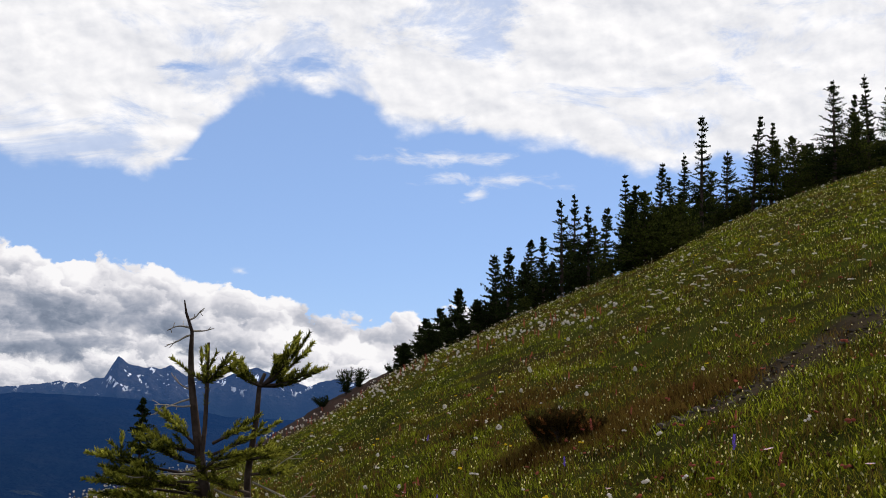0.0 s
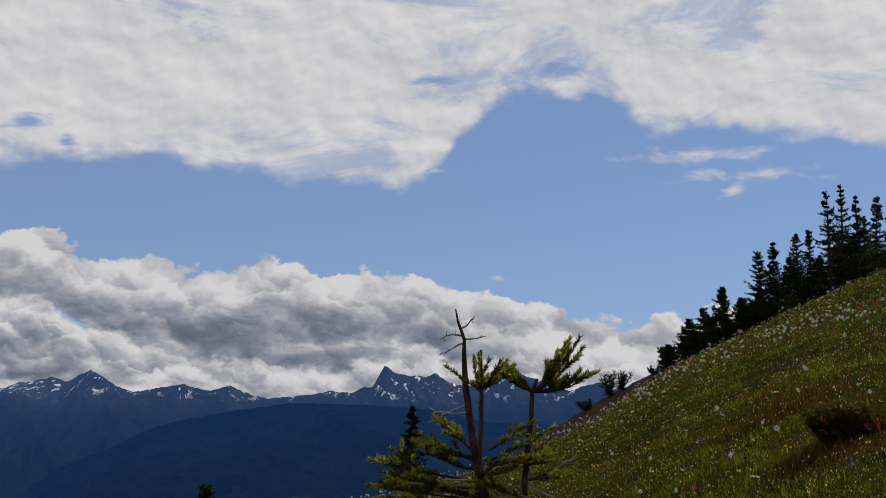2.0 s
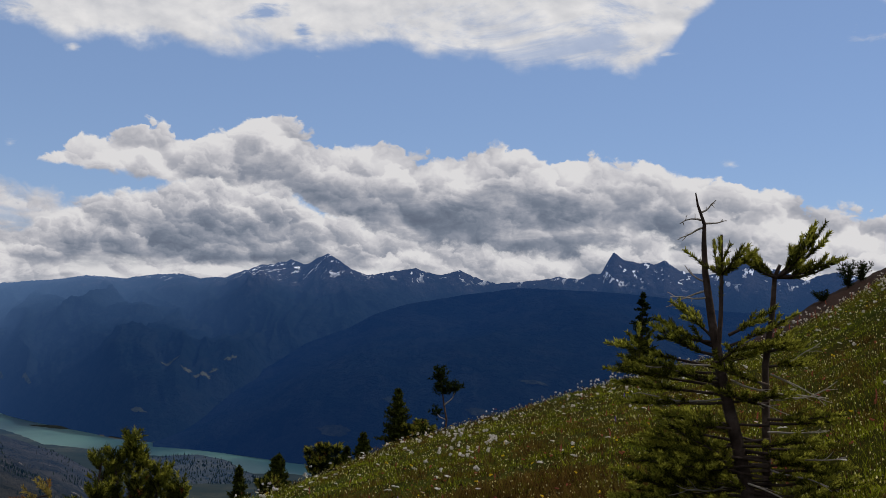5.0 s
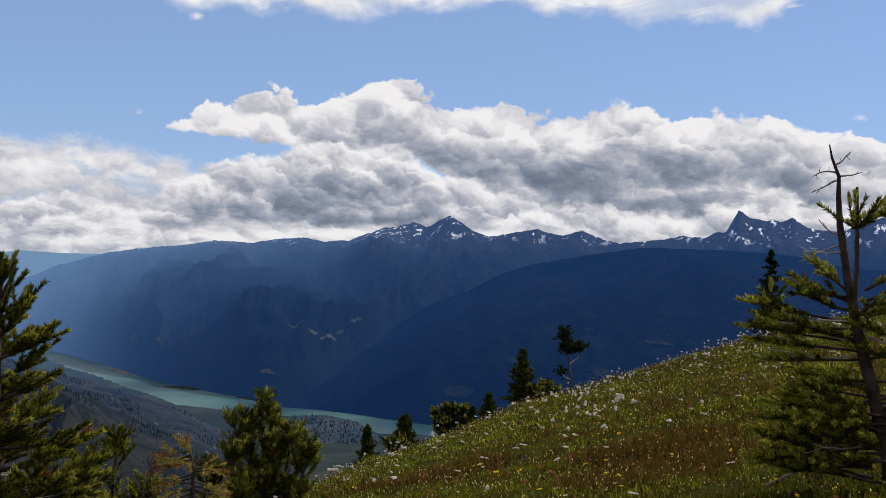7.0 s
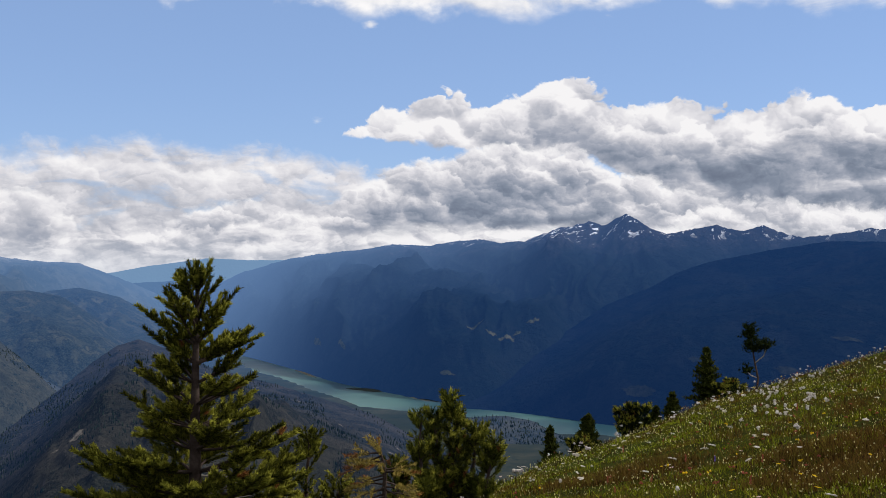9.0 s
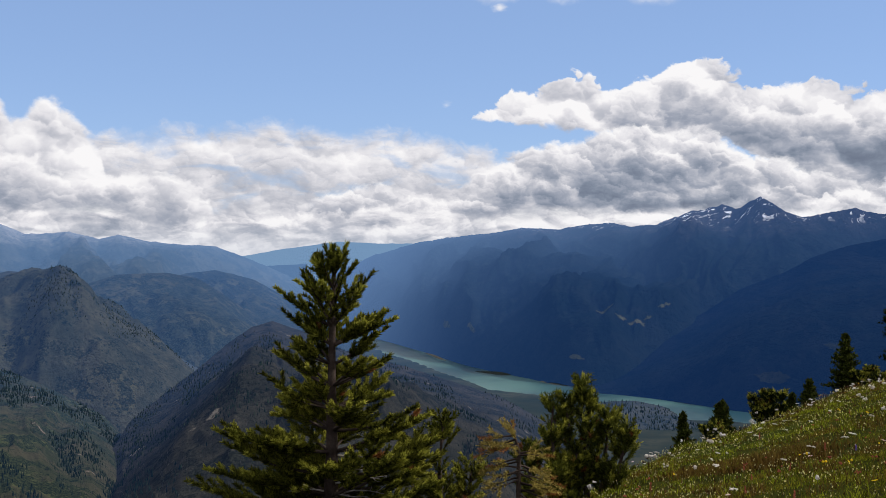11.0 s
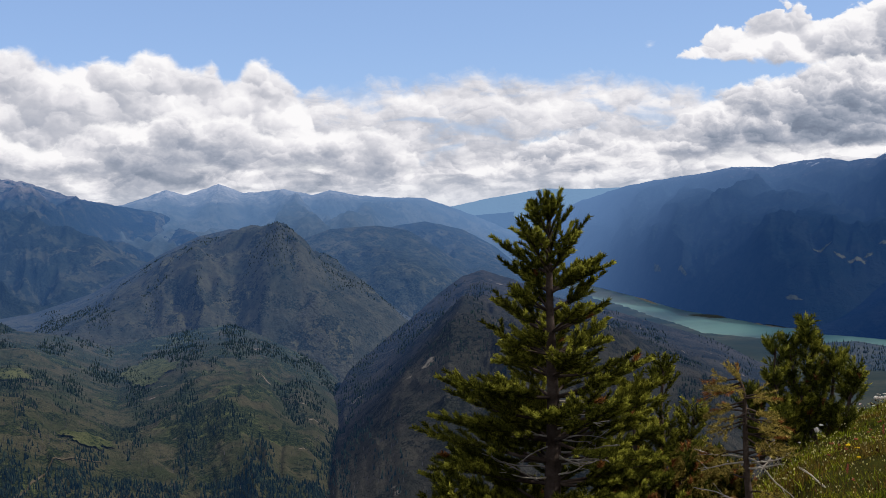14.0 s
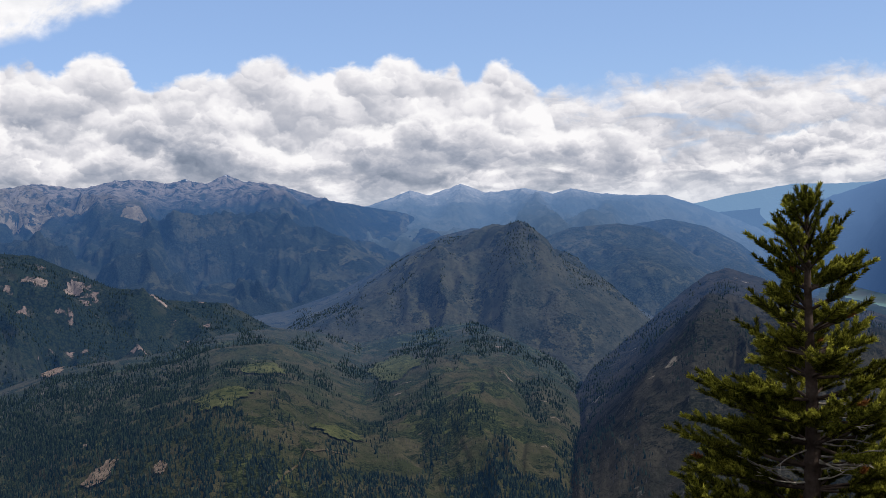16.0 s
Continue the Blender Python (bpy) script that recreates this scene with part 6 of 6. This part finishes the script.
def tufted_pine(az, r, top_el, seed):
    """A small open pine: bare crooked stem, needles in a few tufts."""
    g = np.random.default_rng(seed)
    x, y, z = stand(az, r, 30.0)
    H = EYE + r * math.tan(radians(top_el)) - z
    tree = thing("pine_tree", x, y, z, "small open pine with a bare crooked stem and tufted crown", "tree", "small trees on the brow")
    across, along = view_frame(az)
    line = [across * u * H + np.array([0, 0, h * H]) for u, h in ((0.0, -0.08), (0.03, 0.2), (-0.02, 0.45), (-0.06, 0.7), (-0.09, 1.0))]
    part("trunk", tubes_mesh("trunk", [tube(line, [0.030, 0.026, 0.022, 0.016, 0.008], 6, 0.1)], "bark"), tree)
    side = [line[2], line[2] + across * 0.14 * H + np.array([0, 0, 0.12 * H]), line[2] + across * 0.2 * H + np.array([0, 0, 0.3 * H])]
    part("branch", tubes_mesh("branch", [tube(side, [0.018, 0.013, 0.007], 5)], "dead_wood"), tree)
    low = [line[1], line[1] - across * 0.12 * H + np.array([0, 0, 0.05 * H]), line[1] - across * 0.18 * H + np.array([0, 0, 0.12 * H])]
    part("branch", tubes_mesh("branch", [tube(low, [0.016, 0.012, 0.007], 5)], "dead_wood"), tree)
    segs = []
    for c, n, size in ((line[4], 30, 0.13), (line[3], 50, 0.17), (side[2], 30, 0.13), (low[2], 24, 0.11), (line[3] + across * 0.1 * H, 24, 0.13), (line[4] - np.array([0, 0, 0.12 * H]), 40, 0.15)):
        for k in range(n):
            d = g.normal(size=3)
            d[2] = abs(d[2]) * 0.8
            p = c + g.normal(0, 0.045, 3) * H
            segs.append((p, p + d / np.linalg.norm(d) * size * H * 0.7))
    part("crown", quick_mesh("crown", *needles(segs, 130, 0.075, 0.022, g), "needle_dark"), tree)


tufted_pine(21.6, 30.0, -2.65, 61)


def scree_shrub(az, v, height, width, seed):
    """A dark shrub rooted in the scree's rim."""
    g = np.random.default_rng(seed)
    px, py, pz = scree.place(np.array([az]), np.array([v]))
    bush = thing("dark_shrub", float(px[0]), float(py[0]), float(pz[0]), "dark windswept shrub on the rim of the scree", "shrub", "shrubs on the scree")
    segs, wood = [], []
    for k in range(9):
        t = g.uniform(0, 6.28)
        b = bend((0, 0, -0.1), (math.cos(t) * width / height, math.sin(t) * width / height, 1.2), height * g.uniform(0.7, 1.1), 0.5, 6, g, 0.12)
        wood.append(tube(b, np.linspace(0.03, 0.008, 7), 4))
        for i in range(1, 6):
            segs.append((b[i], b[i + 1]))
            for q in range(4):
                d = g.normal(size=3)
                d[2] = abs(d[2])
                segs.append((b[i], b[i] + d / np.linalg.norm(d) * height * 0.2))
    tagged(part("branchwork", tubes_mesh("branchwork", wood, "bark"), bush), kind="stuff")
    part("crown", quick_mesh("crown", *needles(segs, 40, 0.16, 0.05, g), "needle_dark"), bush)


scree_shrub(4.35, 0.97, 2.7, 1.2, 71)
scree_shrub(3.85, 0.98, 2.2, 1.3, 72)
scree_shrub(5.4, 0.97, 1.3, 1.2, 73)
scree_shrub(2.4, 0.98, 1.1, 0.9, 74)

# ================= flowers =================
def flower(name, label, category, head_mat, stem_h, kind, seed):
    """One flower, stem and head, growing from the origin."""
    g = np.random.default_rng(seed)
    ob = new(name)
    ob.empty_display_size = 0.05
    tagged(ob, label, category, name + "s in the meadow")
    part("stem", tubes_mesh("stem", [tube([(0, 0, -0.05), (0.01, 0, stem_h * 0.5), (0.015, 0.008, stem_h)], [0.003, 0.0025, 0.002], 4)], "stem"), ob)
    bm = bmesh.new()
    top = Vector((0.015, 0.008, stem_h))
    if kind == "pompom":       # a round shaggy head
        for k in range(9):
            d = Vector(g.normal(size=3)).normalized()
            m = Matrix.Translation(top + Vector((d.x * 0.017, d.y * 0.017, 0.012 + d.z * 0.016))) @ Matrix.Diagonal((1, 1, 0.8, 1))
            bmesh.ops.create_icosphere(bm, subdivisions=1, radius=0.015 * g.uniform(0.8, 1.2), matrix=m)
    elif kind == "umbel":      # a flat-topped head of small florets
        for k in range(12):
            rr, t = 0.036 * math.sqrt(g.random()), g.uniform(0, 6.28)
            m = Matrix.Translation(top + Vector((rr * math.cos(t), rr * math.sin(t), 0.012 - rr * rr * 5))) @ Matrix.Diagonal((1, 1, 0.55, 1))
            bmesh.ops.create_icosphere(bm, subdivisions=1, radius=0.0125, matrix=m)
    elif kind == "daisy":      # a ring of rays
        for k in range(14):
            t = 2 * math.pi * k / 14
            c, s = math.cos(t), math.sin(t)
            vs = [bm.verts.new(top + Vector(p)) for p in ((c * 0.005 - s * 0.002, s * 0.005 + c * 0.002, 0.0), (c * 0.005 + s * 0.002, s * 0.005 - c * 0.002, 0.0), (c * 0.024 + s * 0.004, s * 0.024 - c * 0.004, 0.006), (c * 0.027, s * 0.027, 0.005), (c * 0.024 - s * 0.004, s * 0.024 + c * 0.004, 0.006))]
            bm.faces.new(vs)
    else:                      # a spike of bracts
        for k in range(16):
            t, u = 2.4 * k, k / 16
            c, s = math.cos(t), math.sin(t)
            w0 = 0.017 * (1 - 0.6 * u)
            q = top + Vector((0, 0, -0.035 + 0.075 * u))
            vs = [bm.verts.new(q + Vector(p)) for p in ((-s * 0.005, c * 0.005, 0), (s * 0.005, -c * 0.005, 0), (c * w0 + s * 0.004, s * w0 - c * 0.004, 0.02), (c * w0 - s * 0.004, s * w0 + c * 0.004, 0.02))]
            bm.faces.new(vs)
    me = bpy.data.meshes.new("head")
    bm.to_mesh(me)
    bm.free()
    me.materials.append(MAT[head_mat])
    head = part("head", me, ob)
    if kind == "daisy":
        bm = bmesh.new()
        bmesh.ops.create_icosphere(bm, subdivisions=1, radius=0.008, matrix=Matrix.Translation(top + Vector((0, 0, 0.002))) @ Matrix.Diagonal((1, 1, 0.5, 1)))
        me = bpy.data.meshes.new("disc")
        bm.to_mesh(me)
        bm.free()
        me.materials.append(MAT["yellow_petal"])
        part("disc", me, head, "yellow centre")
    return ob


def plant(proto, spots, g, scale=(0.6, 0.95)):
    """Copies of a flower at the spots; the first one takes the first spot."""
    for i, (a, r) in enumerate(spots):
        x, y, z = stand(a, r)
        k = g.uniform(*scale)
        m = Matrix.Translation((x, y, z)) @ Euler((g.normal(0, 0.13), g.normal(0, 0.13), g.uniform(0, 6.28))).to_matrix().to_4x4() @ Matrix.Scale(k, 4)
        if i == 0:
            proto.matrix_basis = m
        else:
            c = copy_thing(proto, m)
            c.matrix_basis = m


def flower_spots(count, seed, near=0.0, **kw):
    a, r, g = meadow_spots(count * 3, seed, **kw)
    if near:
        brow = np.interp(a, BROW_AZ, [b[2] for b in BROW])
        ok = (r > near * brow) & (r < 0.86 * brow)
        a, r = a[ok], r[ok]
    return list(zip(a[:count].tolist(), r[:count].tolist())), g


def flower_stuff(name, spots, g, mat, size, stem, label, lumps=5):
    """Uncounted flower heads further off, one mesh."""
    bm = bmesh.new()
    bmesh.ops.create_icosphere(bm, subdivisions=1, radius=1.0)
    unit = np.array([v.co for v in bm.verts])
    tri = np.array([[v.index for v in f.verts] for f in bm.faces])
    bm.free()
    co, fs, k = [], [], 0
    for a, r in spots:
        x, y, z = stand(a, r)
        c = np.array([x + g.normal(0, 0.05), y + g.normal(0, 0.05), z + stem * g.uniform(0.7, 1.2)])
        s = size * g.uniform(0.7, 1.3)
        for i in range(lumps):
            co.append(c + g.normal(0, 0.7, 3) * s * np.array([1, 1, 0.45]) + unit * s * np.array([1, 1, 0.75]) * g.uniform(0.5, 0.9))
            fs.append(tri + k)
            k += len(unit)
    ob = new(name, quick_mesh(name, np.concatenate(co), np.concatenate(fs), mat))
    return tagged(ob, label, "flowers", kind="stuff")


W = dict(r0=5.0, r1=42.0, a0=-21.0, a1=36.0, power=0.35)
for proto, n, seed, kw in (
        (flower("white_flower", "white shaggy seed head on a thin stem", "flower", "white_petal", 0.26, "pompom", 1), 130, 81, dict(patch=0.0, shift=5.0, r0=9.0)),
        (flower("valerian_flower", "white flat-topped valerian flower on a thin stem", "flower", "white_petal", 0.24, "umbel", 2), 150, 82, dict(patch=-0.05, shift=15.0, r0=8.0)),
        (flower("aster_flower", "pale pink daisy with a yellow centre", "flower", "pink_petal", 0.17, "daisy", 3), 90, 83, dict(power=0.6)),
        (flower("arnica_flower", "yellow daisy-like flower on a short stem", "flower", "yellow_petal", 0.18, "daisy", 4), 70, 84, dict(patch=0.12, shift=25.0, power=0.6)),
        (flower("paintbrush_flower", "dull red paintbrush flower spike", "flower", "red_bract", 0.20, "spike", 5), 110, 85, dict(patch=0.08, shift=40.0, power=0.5)),
        (flower("lupine_flower", "small violet lupine spike", "flower", "violet_petal", 0.17, "spike", 6), 14, 86, dict(power=0.7))):
    spots, g = flower_spots(n, seed, **{**W, **kw})
    plant(proto, spots, g)


def drift(stops, count, seed, spread):
    """Spots in a long drift across the slope; stops: bearing and distance."""
    g = np.random.default_rng(seed)
    t = g.random(count) * (len(stops) - 1)
    a = np.interp(t, np.arange(len(stops)), [q[0] for q in stops]) + g.normal(0, 0.35, count)
    r = np.interp(t, np.arange(len(stops)), [q[1] for q in stops]) * (1 + g.normal(0, spread, count))
    return list(zip(a.tolist(), r.tolist())), g


BELT = [(8.0, 34), (6.0, 32), (2.7, 26), (-1.4, 22), (-4.5, 20.5), (-7.5, 19)]
spots, g = drift(BELT, 190, 95, 0.045)
plant(flower("anemone_flower", "white shaggy seed head in a drift across the slope", "flower", "white_petal", 0.30, "pompom", 7), spots, g, (0.75, 1.2))
spots, g = drift(BELT, 60, 96, 0.09)
plant(flower("elephanthead_flower", "dull red flower spike among white seed heads", "flower", "red_bract", 0.24, "spike", 8), spots, g, (0.9, 1.6))
spots, g = drift([(10, 35), (13.3, 33), (16, 30), (20, 24), (22, 18.5), (19.8, 15)], 90, 97, 0.12)
plant(flower("umbel_flower", "white rounded flower head along the meadow's brow", "flower", "white_petal", 0.24, "pompom", 9), spots, g, (0.6, 1.05))
spots, g = drift([(-9, 17), (-12, 16.5), (-16, 15), (-20, 14)], 60, 98, 0.16)
plant(flower("everlasting_flower", "small white clustered flower high in the meadow", "flower", "white_petal", 0.24, "umbel", 10), spots, g, (0.7, 1.2))
spots, g = flower_spots(170, 91, 0.42, **{**W, "r0": 14.0, "power": 0.0, "patch": 0.02, "shift": 5.0})
flower_stuff("white_flowers", spots, g, "white_petal", 0.024, 0.22, "drifts of white flower heads below the brow")
spots, g = flower_spots(260, 92, 0.0, **{**W, "r0": 6.0, "power": 0.3, "patch": 0.04, "shift": 12.0})
flower_stuff("white_flowers", spots, g, "white_petal", 0.014, 0.17, "small white flower heads scattered in the grass", 3)
spots, g = flower_spots(160, 93, 0.0, **{**W, "power": 0.3, "patch": 0.06, "shift": 33.0})
flower_stuff("yellow_flowers", spots, g, "yellow_petal", 0.013, 0.16, "small yellow flowers scattered in the grass", 3)
spots, g = flower_spots(420, 94, 0.0, **{**W, "power": 0.3, "patch": 0.08, "shift": 40.0})
flower_stuff("red_flowers", spots, g, "red_bract", 0.012, 0.15, "dull red seed heads and bracts in the grass", 4)

# ================= stones of the track =================
def shard(seed):
    g = np.random.default_rng(seed)
    bm = bmesh.new()
    pts = [Vector((math.cos(t) * g.uniform(0.6, 1.1), math.sin(t) * g.uniform(0.4, 0.8), 0)) for t in np.linspace(0, 2 * math.pi, 7)[:-1]]
    low = [bm.verts.new(p) for p in pts]
    high = [bm.verts.new(Vector((p.x * 0.85, p.y * 0.85, 0.28 + g.uniform(-0.08, 0.08)))) for p in pts]
    bm.faces.new(high)
    bm.faces.new(low[::-1])
    for i in range(6):
        bm.faces.new((low[i], low[(i + 1) % 6], high[(i + 1) % 6], high[i]))
    me = bpy.data.meshes.new("stone")
    bm.to_mesh(me)
    bm.free()
    me.materials.append(MAT["stone"])
    return me


shards = [shard(700 + i) for i in range(6)]
g = np.random.default_rng(77)
made = 0
while made < 230:
    x, y = g.uniform(1.2, 3.9), g.uniform(7.9, 10.3)
    if stony(np.array([x]), np.array([y]))[0] > 1.05:
        continue
    a, r = math.degrees(math.atan2(-x, y)), math.hypot(x, y)
    k = 0.014 + 0.045 * g.random() ** 2.5
    ob = new("stone", shards[made % 6])
    ob.matrix_basis = Matrix.Translation((x, y, float(ground_height(a, r)) + 0.002)) @ Euler((g.normal(0, 0.2), -0.15 + g.normal(0, 0.2), g.uniform(0, 6.28))).to_matrix().to_4x4() @ Matrix.Scale(k, 4)
    tagged(ob, "flat grey slate shard lying on bare soil", "stone", "stones on the track")
    made += 1
